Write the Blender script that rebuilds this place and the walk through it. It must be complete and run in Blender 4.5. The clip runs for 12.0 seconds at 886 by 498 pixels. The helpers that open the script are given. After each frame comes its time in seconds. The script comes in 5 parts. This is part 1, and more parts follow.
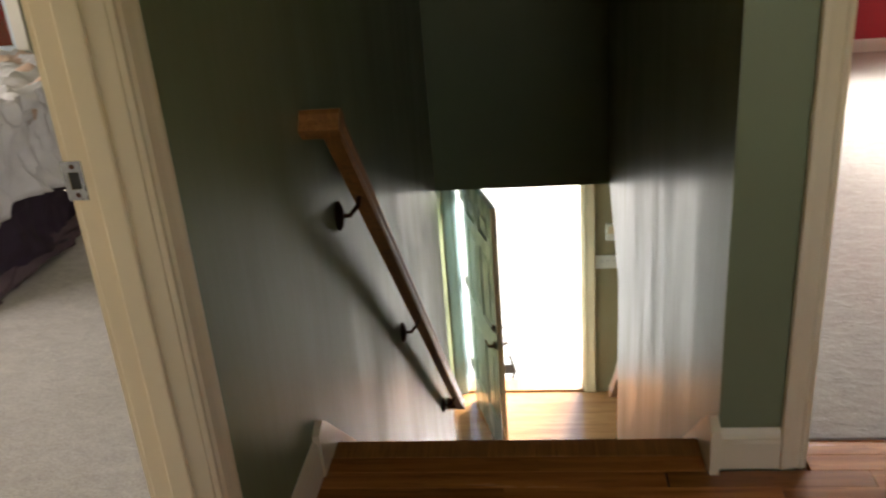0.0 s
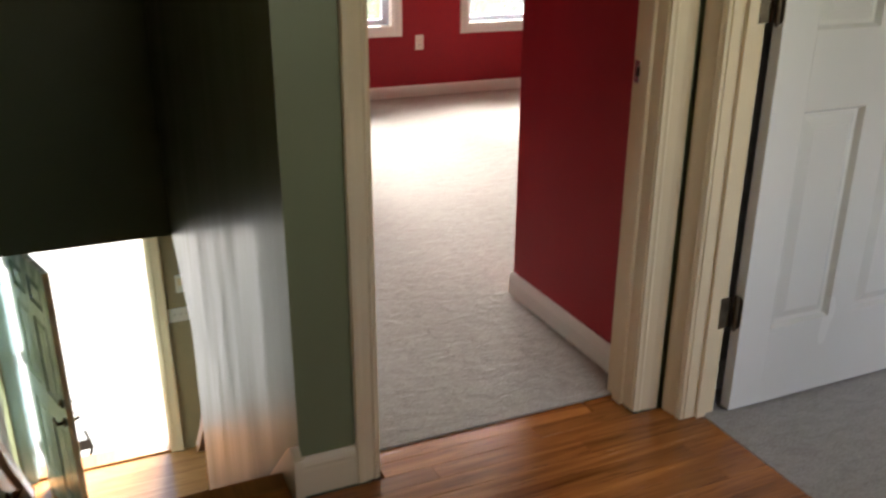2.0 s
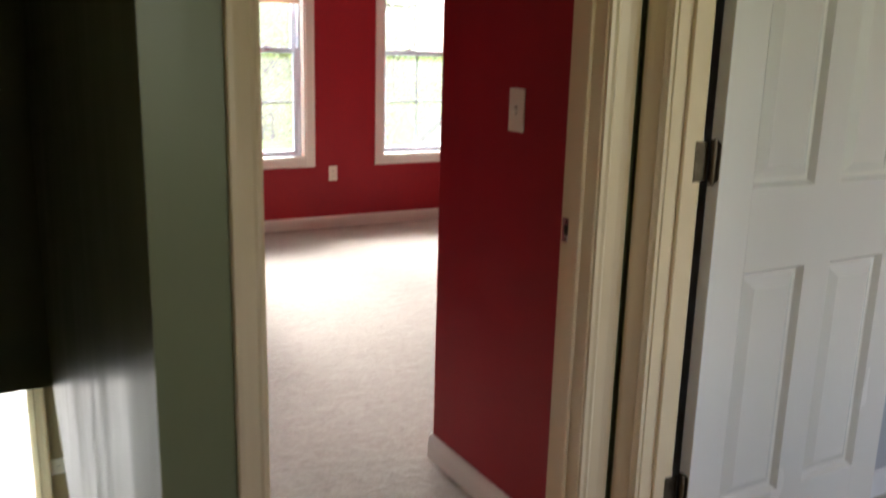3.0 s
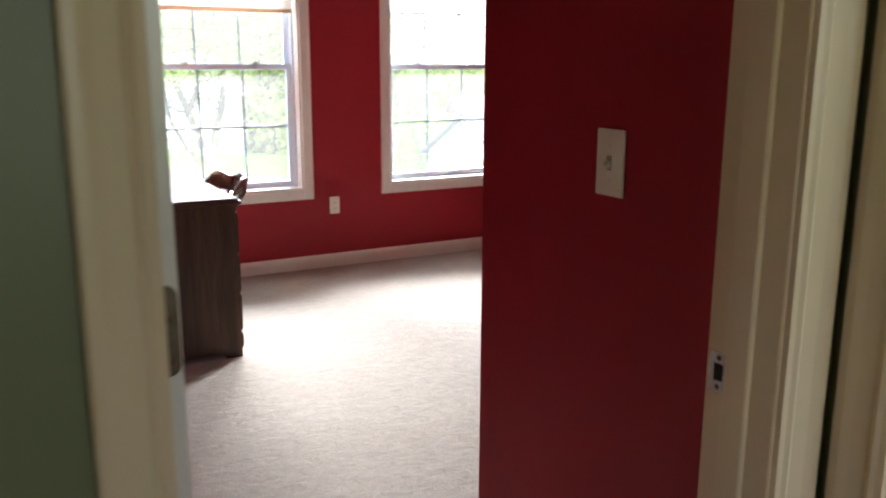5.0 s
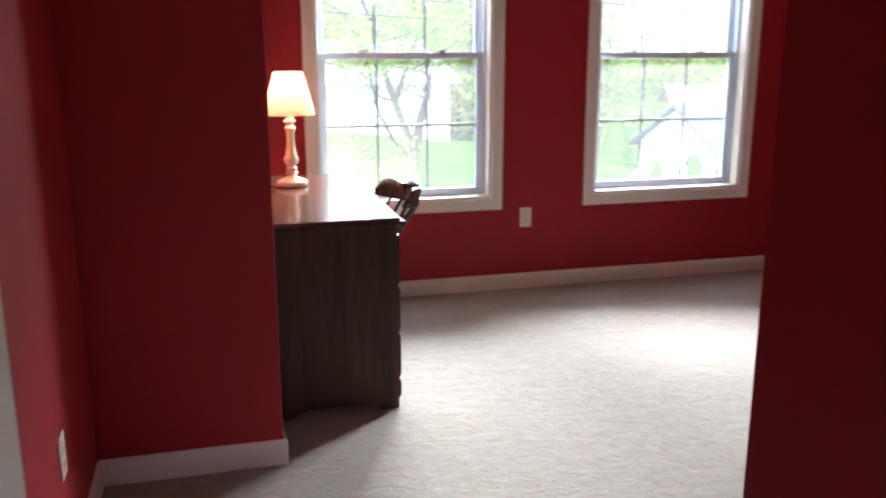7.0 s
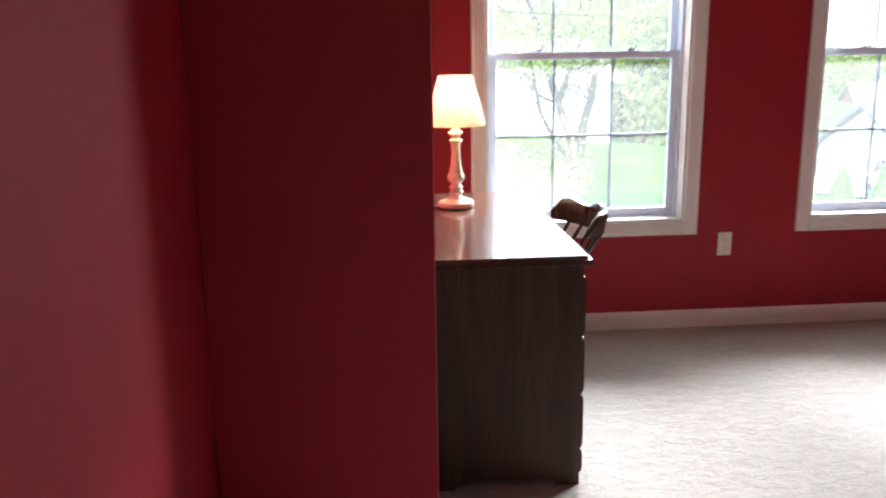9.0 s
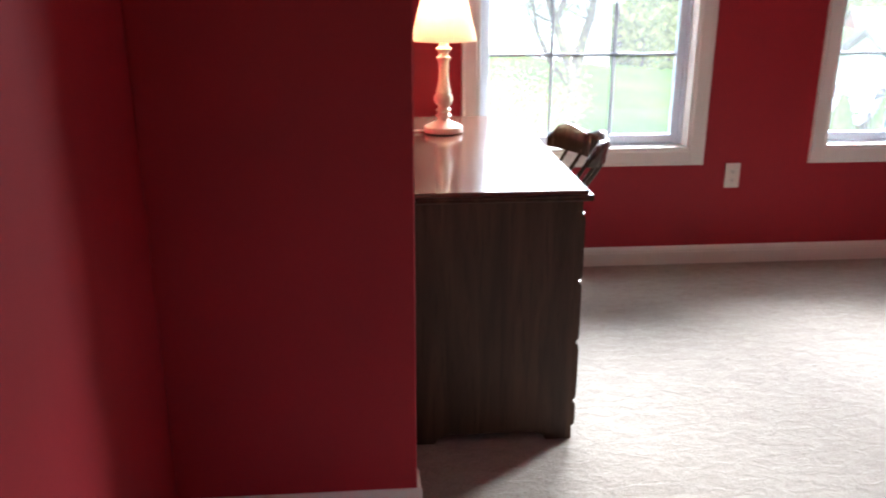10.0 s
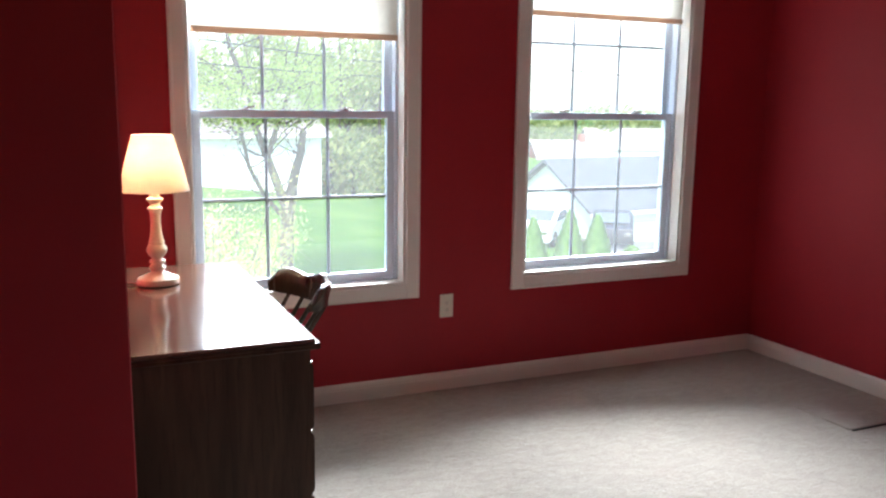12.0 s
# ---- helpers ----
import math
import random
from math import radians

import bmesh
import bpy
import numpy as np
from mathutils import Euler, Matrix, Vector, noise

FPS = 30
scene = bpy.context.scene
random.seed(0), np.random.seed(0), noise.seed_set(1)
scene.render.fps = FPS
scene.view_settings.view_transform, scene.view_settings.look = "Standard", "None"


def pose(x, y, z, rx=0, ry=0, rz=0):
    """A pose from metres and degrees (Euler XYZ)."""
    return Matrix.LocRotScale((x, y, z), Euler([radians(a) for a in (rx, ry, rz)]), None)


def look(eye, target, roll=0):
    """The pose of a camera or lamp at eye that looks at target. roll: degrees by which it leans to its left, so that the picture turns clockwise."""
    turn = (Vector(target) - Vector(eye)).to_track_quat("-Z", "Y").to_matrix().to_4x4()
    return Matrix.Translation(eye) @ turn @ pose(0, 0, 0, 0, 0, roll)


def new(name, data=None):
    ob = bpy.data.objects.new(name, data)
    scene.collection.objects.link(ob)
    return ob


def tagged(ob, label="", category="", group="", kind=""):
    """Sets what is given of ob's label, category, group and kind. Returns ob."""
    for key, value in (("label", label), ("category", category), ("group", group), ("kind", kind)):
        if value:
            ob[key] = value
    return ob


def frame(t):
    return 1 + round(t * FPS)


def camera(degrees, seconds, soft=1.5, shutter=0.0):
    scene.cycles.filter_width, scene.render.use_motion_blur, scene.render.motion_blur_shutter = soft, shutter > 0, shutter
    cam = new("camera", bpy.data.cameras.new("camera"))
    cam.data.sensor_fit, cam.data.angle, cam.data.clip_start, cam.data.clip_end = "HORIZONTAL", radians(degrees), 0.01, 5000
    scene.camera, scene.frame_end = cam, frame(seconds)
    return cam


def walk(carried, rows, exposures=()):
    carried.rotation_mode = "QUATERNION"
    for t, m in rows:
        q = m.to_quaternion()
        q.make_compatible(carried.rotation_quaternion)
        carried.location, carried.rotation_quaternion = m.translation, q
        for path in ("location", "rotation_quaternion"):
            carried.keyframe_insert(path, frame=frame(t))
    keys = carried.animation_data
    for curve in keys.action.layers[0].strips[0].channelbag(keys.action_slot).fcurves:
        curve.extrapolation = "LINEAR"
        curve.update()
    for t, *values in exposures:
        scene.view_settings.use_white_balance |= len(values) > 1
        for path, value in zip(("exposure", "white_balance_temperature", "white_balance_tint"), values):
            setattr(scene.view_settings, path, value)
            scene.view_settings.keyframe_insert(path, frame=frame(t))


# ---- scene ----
cam = camera(55.2, 12.0, 2.0, 0.5)
PATH = [
    (0, (0.175, -1.767, 1.287), (-0.046, 0.06, 0.503), -4.7),
    (0.5, (0.162, -1.803, 1.292), (0.146, 0.023, 0.477), -4.1),
    (1, (0.161, -1.808, 1.278), (0.44, -0.001, 0.469), -2.7),
    (1.5, (0.183, -1.822, 1.282), (0.746, -0.072, 0.494), -1.3),
    (2, (0.197, -1.807, 1.299), (0.947, -0.098, 0.58), 0.2),
    (2.5, (0.244, -1.711, 1.308), (1.111, -0.011, 0.709), 1.2),
    (3, (0.32, -1.563, 1.343), (1.278, 0.133, 0.892), 1.5),
    (3.2, (0.358, -1.496, 1.351), (1.339, 0.198, 0.941), 1.7),
    (4.8, (0.554, -0.873, 1.362), (1.538, 0.815, 0.936), -0.4),
    (5, (0.648, -0.799, 1.368), (1.597, 0.907, 0.936), 0.2),
    (5.5, (0.777, -0.637, 1.369), (1.623, 1.124, 0.941), 0.5),
    (6, (0.85, -0.434, 1.372), (1.59, 1.377, 0.958), -0.1),
    (6.5, (0.923, -0.219, 1.381), (1.575, 1.622, 0.951), -1.1),
    (7, (1.029, -0.033, 1.37), (1.539, 1.846, 0.909), -0.0),
    (7.2, (1.068, 0.029, 1.359), (1.508, 1.926, 0.899), 0.8),
    (8.8, (1.059, 0.488, 1.383), (1.236, 2.431, 0.945), -1.2),
    (9, (1.056, 0.554, 1.368), (1.208, 2.495, 0.909), -0.8),
    (9.5, (1.097, 0.75, 1.34), (1.189, 2.681, 0.827), -0.9),
    (10, (1.106, 0.828, 1.327), (1.27, 2.718, 0.693), 0.1),
    (10.5, (1.106, 0.864, 1.328), (1.529, 2.716, 0.703), -1.2),
    (11, (1.106, 0.845, 1.347), (1.73, 2.684, 0.868), -0.5),
    (11.5, (1.1, 0.825, 1.362), (1.827, 2.646, 0.965), 0.2),
    (12, (1.098, 0.835, 1.385), (1.902, 2.635, 1.047), 0.8),
]
EXPOSURES = [(0.0, 3.2, 7300, 14), (2.5, 3.0, 7150, 14), (5.0, 2.82, 6500, 12), (6.5, 2.45, 6250, 10), (9.5, 2.6, 6100, 12), (10.6, 2.66, 6200, 9), (11.3, 2.38, 6200, 8), (12.0, 2.12, 6150, 8)]
SKY, SUN, BULB = 0.13, 1.6, 20.0
WIN_W, SIDE_W, BED_W, SPARE_W, HALL_FILL_W = 3150.0, 320.0, 9.0, 0.90, 0.25
walk(cam, [(t, look(eye, target, roll)) for t, eye, target, roll in PATH], EXPOSURES)

# ---- light ----
world = bpy.data.worlds.new("world")
scene.world = world
world.use_nodes = True
wn, wl = world.node_tree.nodes, world.node_tree.links
sky = wn.new("ShaderNodeTexSky")
sky.sky_type = "NISHITA"
sky.sun_disc = False
sky.sun_elevation = radians(57)
sky.sun_rotation = radians(219)
sky.air_density, sky.dust_density, sky.ozone_density = 1.0, 1.6, 1.0
wn["Background"].inputs["Strength"].default_value = SKY
wl.new(sky.outputs[0], wn["Background"].inputs["Color"])

sun_data = bpy.data.lights.new("sun", "SUN")
sun_data.energy, sun_data.angle, sun_data.color = SUN, radians(12), (1.0, 0.95, 0.87)
sun = new("sun", sun_data)
sun.matrix_world = look((0, 0, 0), (0.34, 0.42, -0.84))


def area_light(name, m, w, h, power, color):
    d = bpy.data.lights.new(name, "AREA")
    d.shape, d.size, d.size_y, d.energy, d.color = "RECTANGLE", w, h, power, color
    ob = new(name, d)
    ob.matrix_world = m
    return ob


# ---- materials ----
def material(name, color, rough=0.6, metal=0.0, spec=0.5):
    m = bpy.data.materials.new(name)
    m.use_nodes = True
    b = m.node_tree.nodes["Principled BSDF"]
    b.inputs["Base Color"].default_value = (*color, 1)
    b.inputs["Roughness"].default_value = rough
    b.inputs["Metallic"].default_value = metal
    b.inputs["Specular IOR Level"].default_value = spec
    return m


def coords(m, scale=(1, 1, 1), kind="Object"):
    n, l = m.node_tree.nodes, m.node_tree.links
    tc, mp = n.new("ShaderNodeTexCoord"), n.new("ShaderNodeMapping")
    mp.inputs["Scale"].default_value = scale
    l.new(tc.outputs[kind], mp.inputs["Vector"])
    return mp.outputs["Vector"]


def noise_tex(m, vec, scale, detail=3.0, rough=0.55, distortion=0.0):
    t = m.node_tree.nodes.new("ShaderNodeTexNoise")
    t.inputs["Scale"].default_value = scale
    t.inputs["Detail"].default_value = detail
    t.inputs["Roughness"].default_value = rough
    t.inputs["Distortion"].default_value = distortion
    m.node_tree.links.new(vec, t.inputs["Vector"])
    return t.outputs["Fac"]


def ramp(m, fac, stops):
    r = m.node_tree.nodes.new("ShaderNodeValToRGB")
    e = r.color_ramp.elements
    e[0].position, e[0].color = stops[0][0], (*stops[0][1], 1)
    e[1].position, e[1].color = stops[-1][0], (*stops[-1][1], 1)
    for p, c in stops[1:-1]:
        x = e.new(p)
        x.color = (*c, 1)
    m.node_tree.links.new(fac, r.inputs["Fac"])
    return r.outputs["Color"]


def mix(m, fac, a, b, mode="MIX"):
    x = m.node_tree.nodes.new("ShaderNodeMix")
    x.data_type, x.blend_type = "RGBA", mode
    l = m.node_tree.links
    for sock, v in ((x.inputs[0], fac), (x.inputs[6], a), (x.inputs[7], b)):
        if isinstance(v, (int, float)):
            sock.default_value = v
        elif isinstance(v, tuple):
            sock.default_value = (*v, 1)
        else:
            l.new(v, sock)
    return x.outputs[2]


def math_node(m, op, a, b=0.0):
    x = m.node_tree.nodes.new("ShaderNodeMath")
    x.operation = op
    for sock, v in zip(x.inputs, (a, b)):
        if isinstance(v, (int, float)):
            sock.default_value = v
        else:
            m.node_tree.links.new(v, sock)
    return x.outputs[0]


def bump(m, fac, strength, distance):
    b = m.node_tree.nodes.new("ShaderNodeBump")
    b.inputs["Strength"].default_value = strength
    b.inputs["Distance"].default_value = distance
    m.node_tree.links.new(fac, b.inputs["Height"])
    m.node_tree.links.new(b.outputs[0], bsdf(m).inputs["Normal"])


def bsdf(m):
    return m.node_tree.nodes["Principled BSDF"]


def shade(lo, c, hi):
    return tuple(x * lo for x in c), tuple(min(1, x * hi) for x in c)


def paint(name, color, rough=0.5, vary=0.07, stipple=0.12, streak=0.0):
    """Rolled wall paint: faint patches, roller stipple, uneven sheen."""
    m = material(name, color, rough)
    l = m.node_tree.links
    v = coords(m)
    big = noise_tex(m, v, 1.7, 4)
    a, b = shade(1 - vary, color, 1 + vary)
    l.new(ramp(m, big, [(0.3, a), (0.7, b)]), bsdf(m).inputs["Base Color"])
    mid = noise_tex(m, coords(m, (1, 1, 0.25)), 5.0, 3)
    l.new(math_node(m, "ADD", math_node(m, "MULTIPLY", mid, 0.16 + streak), rough - 0.08 - streak / 2), bsdf(m).inputs["Roughness"])
    fine = noise_tex(m, v, 260, 2)
    wave = noise_tex(m, coords(m, (1, 1, 0.13)), 16, 3)
    bump(m, math_node(m, "ADD", math_node(m, "MULTIPLY", fine, 0.3), math_node(m, "MULTIPLY", wave, 3.0 + 30 * streak)), stipple, 0.0012)
    return m


def wood(name, dark, light, scale=1.0, rough=0.35, axis=0, random_tint=0.0, strength=0.08):
    """Wood with long grain along one axis, growth bands and fine pores."""
    m = material(name, light, rough)
    l = m.node_tree.links
    s = [14 * scale] * 3
    s[axis] = 0.9 * scale
    v = coords(m, tuple(s))
    if random_tint:
        info = m.node_tree.nodes.new("ShaderNodeObjectInfo")
        comb = m.node_tree.nodes.new("ShaderNodeCombineXYZ")
        for k in range(3):
            l.new(math_node(m, "MULTIPLY", info.outputs["Random"], 37.0 + 11 * k), comb.inputs[k])
        add = m.node_tree.nodes.new("ShaderNodeVectorMath")
        add.operation = "ADD"
        l.new(v, add.inputs[0])
        l.new(comb.outputs[0], add.inputs[1])
        v = add.outputs[0]
    g1 = noise_tex(m, v, 1.6, 5, 0.6, 1.2)
    g2 = noise_tex(m, v, 9.0, 3, 0.6)
    col = ramp(m, g1, [(0.25, dark), (0.5, tuple((a + b) / 2 for a, b in zip(dark, light))), (0.72, light)])
    col = mix(m, math_node(m, "MULTIPLY", math_node(m, "GREATER_THAN", g2, 0.6), 0.35), col, tuple(c * 0.6 for c in dark))
    if random_tint:
        hsv = m.node_tree.nodes.new("ShaderNodeHueSaturation")
        l.new(math_node(m, "ADD", math_node(m, "MULTIPLY", info.outputs["Random"], random_tint), 1 - random_tint / 2), hsv.inputs["Value"])
        l.new(col, hsv.inputs["Color"])
        col = hsv.outputs[0]
    if random_tint:
        vo = m.node_tree.nodes.new("ShaderNodeTexVoronoi")
        vo.inputs["Scale"].default_value = 0.42
        l.new(v, vo.inputs["Vector"])
        knot = math_node(m, "LESS_THAN", math_node(m, "ADD", vo.outputs["Distance"], math_node(m, "MULTIPLY", g2, 0.10)), 0.17)
        col = mix(m, math_node(m, "MULTIPLY", knot, 0.8), col, (0.045, 0.015, 0.006))
    l.new(col, bsdf(m).inputs["Base Color"])
    l.new(math_node(m, "ADD", math_node(m, "MULTIPLY", g1, 0.2), rough - 0.1), bsdf(m).inputs["Roughness"])
    bump(m, g2, strength, 0.002)
    return m


def carpet_mat(name, color):
    m = material(name, color, 0.95, spec=0.1)
    l = m.node_tree.links
    v = coords(m)
    tuft = noise_tex(m, v, 170, 3, 0.7)
    lay = noise_tex(m, coords(m, (1, 1.9, 1)), 13, 4, 0.65, 0.8)
    soil = noise_tex(m, v, 1.3, 4)
    c = ramp(m, tuft, [(0.25, tuple(x * 0.62 for x in color)), (0.65, color)])
    c = mix(m, 0.65, c, ramp(m, lay, [(0.3, (0.76, 0.74, 0.73)), (0.62, (1, 1, 1))]), "MULTIPLY")
    c = mix(m, 0.6, c, ramp(m, soil, [(0.3, (0.86, 0.83, 0.8)), (0.6, (1, 1, 1))]), "MULTIPLY")
    spot = m.node_tree.nodes.new("ShaderNodeTexVoronoi")
    spot.inputs["Scale"].default_value = 1.6
    l.new(v, spot.inputs["Vector"])
    mark = math_node(m, "LESS_THAN", math_node(m, "ADD", spot.outputs["Distance"], math_node(m, "MULTIPLY", noise_tex(m, v, 30, 3), 0.05)), 0.055)
    c = mix(m, math_node(m, "MULTIPLY", mark, 0.45), c, tuple(x * 0.4 for x in color))
    l.new(c, bsdf(m).inputs["Base Color"])
    bsdf(m).inputs["Sheen Weight"].default_value = 0.25
    bump(m, math_node(m, "ADD", math_node(m, "MULTIPLY", tuft, 0.22), lay), 0.65, 0.010)
    return m


def metal_mat(name, color, rough, worn=0.2):
    m = material(name, color, rough, 1.0)
    f = noise_tex(m, coords(m), 45, 4)
    a, b = shade(1 - worn, color, 1 + worn)
    m.node_tree.links.new(ramp(m, f, [(0.3, a), (0.7, b)]), bsdf(m).inputs["Base Color"])
    m.node_tree.links.new(math_node(m, "ADD", math_node(m, "MULTIPLY", f, 0.25), rough - 0.1), bsdf(m).inputs["Roughness"])
    return m


def leaf_mat(name, a, b, trans=0.35):
    m = material(name, a, 0.6)
    g = m.node_tree.nodes.new("ShaderNodeNewGeometry")
    l = m.node_tree.links
    c = ramp(m, g.outputs["Random Per Island"], [(0.0, a), (1.0, b)])
    l.new(c, bsdf(m).inputs["Base Color"])
    t = m.node_tree.nodes.new("ShaderNodeBsdfTranslucent")
    l.new(c, t.inputs["Color"])
    x = m.node_tree.nodes.new("ShaderNodeMixShader")
    x.inputs[0].default_value = trans
    out = m.node_tree.nodes["Material Output"]
    l.new(bsdf(m).outputs[0], x.inputs[1])
    l.new(t.outputs[0], x.inputs[2])
    l.new(x.outputs[0], out.inputs[0])
    return m


GREEN = paint("sage_green_paint", (0.178, 0.192, 0.099), 0.36, streak=0.19)
RED = paint("crimson_paint", (0.33, 0.013, 0.022), 0.58)
bsdf(GREEN).inputs["Specular IOR Level"].default_value = 0.42
bsdf(RED).inputs["Specular IOR Level"].default_value = 0.3
GREY_WALL = paint("pale_grey_paint", (0.42, 0.43, 0.44), 0.6)
OLIVE = paint("foyer_olive_paint", (0.32, 0.26, 0.14), 0.5)
CEIL = paint("white_ceiling_paint", (0.72, 0.72, 0.70), 0.85, 0.03, 0.25)
TRIM = paint("cream_gloss_trim", (0.74, 0.585, 0.37), 0.32, 0.04, 0.06)
WHITE = paint("white_gloss_paint", (0.76, 0.76, 0.73), 0.30, 0.04, 0.06)
WINTRIM = paint("white_window_casing", (0.74, 0.70, 0.64), 0.4, 0.04, 0.06)
DOORWHITE = paint("white_door_enamel", (0.79, 0.75, 0.67), 0.24, 0.03, 0.05)
VINYL = paint("white_vinyl", (0.66, 0.74, 0.85), 0.35, 0.02, 0.04)
GRID = material("grey_muntin", (0.34, 0.35, 0.38), 0.55)
OAK = wood("oak_floor", (0.150, 0.042, 0.009), (0.53, 0.190, 0.042), 0.8, 0.24, 0, 0.5, 0.05)
OAK_RAIL = wood("oak_handrail", (0.20, 0.070, 0.018), (0.48, 0.195, 0.052), 1.6, 0.35, 1)
DESK = wood("dark_walnut_veneer", (0.026, 0.013, 0.008), (0.088, 0.046, 0.025), 0.75, 0.42, 2, 0, 0.04)
DESKTOP = wood("walnut_desktop", (0.085, 0.038, 0.026), (0.125, 0.058, 0.038), 0.6, 0.14, 1, 0, 0.008)
bsdf(DESK).inputs["Specular IOR Level"].default_value = 0.2
CHAIRWOOD = wood("dark_chair_wood", (0.022, 0.011, 0.007), (0.06, 0.032, 0.02), 1.4, 0.25, 2, 0, 0.04)
CARPET = carpet_mat("beige_grey_carpet", (0.425, 0.375, 0.322))
CARPET2 = carpet_mat("grey_carpet", (0.50, 0.465, 0.42))
NICKEL = metal_mat("satin_nickel", (0.46, 0.45, 0.43), 0.22)
BRONZE = metal_mat("aged_bronze", (0.13, 0.10, 0.07), 0.45, 0.35)
DARKMETAL = metal_mat("dark_bronze", (0.11, 0.055, 0.036), 0.45, 0.3)
PLASTIC = material("ivory_plastic", (0.76, 0.71, 0.60), 0.35)
SLOT_TAN = material("tan_switch_slot", (0.40, 0.34, 0.26), 0.5)
SLOT = material("dark_slot", (0.02, 0.018, 0.015), 0.7)
LAMPBASE = paint("cream_lamp_paint", (0.74, 0.57, 0.44), 0.35, 0.06)
GLASS = bpy.data.materials.new("window_glass")
GLASS.use_nodes = True
_n, _l = GLASS.node_tree.nodes, GLASS.node_tree.links
_n.remove(_n["Principled BSDF"])
_tr, _gl, _mx, _fr = (_n.new(k) for k in ("ShaderNodeBsdfTransparent", "ShaderNodeBsdfGlossy", "ShaderNodeMixShader", "ShaderNodeFresnel"))
_gl.inputs["Roughness"].default_value = 0.02
_fr.inputs["IOR"].default_value = 1.35
_l.new(_fr.outputs[0], _mx.inputs[0])
_l.new(_tr.outputs[0], _mx.inputs[1])
_l.new(_gl.outputs[0], _mx.inputs[2])
# White veil mixed into the panes to paint haze and glare over the outdoors.
_veil, _dm = _n.new("ShaderNodeBsdfTranslucent"), _n.new("ShaderNodeMixShader")
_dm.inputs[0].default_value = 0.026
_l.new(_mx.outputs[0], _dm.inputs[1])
_l.new(_veil.outputs[0], _dm.inputs[2])
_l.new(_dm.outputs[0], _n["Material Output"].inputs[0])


def cloth_mat(name, color, trans, rough=0.9):
    m = material(name, color, rough, spec=0.2)
    l = m.node_tree.links
    weave = noise_tex(m, coords(m, (1, 1, 0.4)), 320, 2)
    crease = noise_tex(m, coords(m, (1, 1, 1.6)), 5, 4, 0.6, 0.6)
    a, b = shade(0.9, color, 1.04)
    c = ramp(m, crease, [(0.3, a), (0.6, b)])
    l.new(c, bsdf(m).inputs["Base Color"])
    bump(m, math_node(m, "ADD", math_node(m, "MULTIPLY", weave, 0.2), crease), 0.35, 0.004)
    if trans:
        t = m.node_tree.nodes.new("ShaderNodeBsdfTranslucent")
        l.new(c, t.inputs["Color"])
        x = m.node_tree.nodes.new("ShaderNodeMixShader")
        x.inputs[0].default_value = trans
        l.new(bsdf(m).outputs[0], x.inputs[1])
        l.new(t.outputs[0], x.inputs[2])
        l.new(x.outputs[0], m.node_tree.nodes["Material Output"].inputs[0])
    return m


BLIND = cloth_mat("cream_blind_cloth", (0.74, 0.71, 0.63), 0.2)
BLINDHEM = cloth_mat("tan_blind_hem", (0.62, 0.47, 0.36), 0.35)
SHADE = cloth_mat("lampshade_linen", (0.80, 0.71, 0.60), 0.42)
SATIN = cloth_mat("white_satin", (0.72, 0.70, 0.72), 0.0, 0.28)
PEACH = cloth_mat("peach_satin", (0.72, 0.52, 0.42), 0.0, 0.3)
# Lighter plum: the skirt's shine painted as a band of colour.
PLUM_SHEEN = cloth_mat("plum_satin_sheen", (0.13, 0.09, 0.11), 0.0, 0.22)
PLUM = cloth_mat("plum_satin", (0.045, 0.03, 0.05), 0.0, 0.35)


# ---- mesh helpers ----
def box(bm, x0, y0, z0, x1, y1, z1, bevel=0.0, seg=1):
    vs = [bm.verts.new((x, y, z)) for x in (x0, x1) for y in (y0, y1) for z in (z0, z1)]
    fs = [bm.faces.new([vs[i] for i in q]) for q in ((0, 1, 3, 2), (4, 6, 7, 5), (0, 4, 5, 1), (2, 3, 7, 6), (0, 2, 6, 4), (1, 5, 7, 3))]
    if bevel:
        es = {e for f in fs for e in f.edges}
        bmesh.ops.bevel(bm, geom=list(es), offset=bevel, segments=seg, affect="EDGES", profile=0.6)
    return bm


def a_box(*a, bevel=0.0, seg=1):
    return box(bmesh.new(), *a, bevel=bevel, seg=seg)


def lathe(bm, profile, n=28, m=Matrix()):
    """Turned shape from (radius, height) pairs about z."""
    rings = []
    for r, z in profile:
        rings.append([bm.verts.new(m @ Vector((max(r, 1e-4) * math.cos(2 * math.pi * k / n), max(r, 1e-4) * math.sin(2 * math.pi * k / n), z))) for k in range(n)])
    for a, b in zip(rings, rings[1:]):
        for k in range(n):
            bm.faces.new((a[k], a[(k + 1) % n], b[(k + 1) % n], b[k]))
    bm.faces.new(list(reversed(rings[0])))
    bm.faces.new(rings[-1])
    return bm


def prism(bm, outline, d, axis="x", at=0.0):
    """Extrudes a closed outline; axis x takes (y, z), y takes (x, z), z takes (x, y)."""
    def put(p, w):
        return {"x": (w, p[0], p[1]), "y": (p[0], w, p[1]), "z": (p[0], p[1], w)}[axis]
    a = [bm.verts.new(put(p, at)) for p in outline]
    b = [bm.verts.new(put(p, at + d)) for p in outline]
    n = len(outline)
    bm.faces.new(a)
    bm.faces.new(list(reversed(b)))
    for k in range(n):
        bm.faces.new((a[k], b[k], b[(k + 1) % n], a[(k + 1) % n]))
    bmesh.ops.recalc_face_normals(bm, faces=bm.faces[:])
    return bm


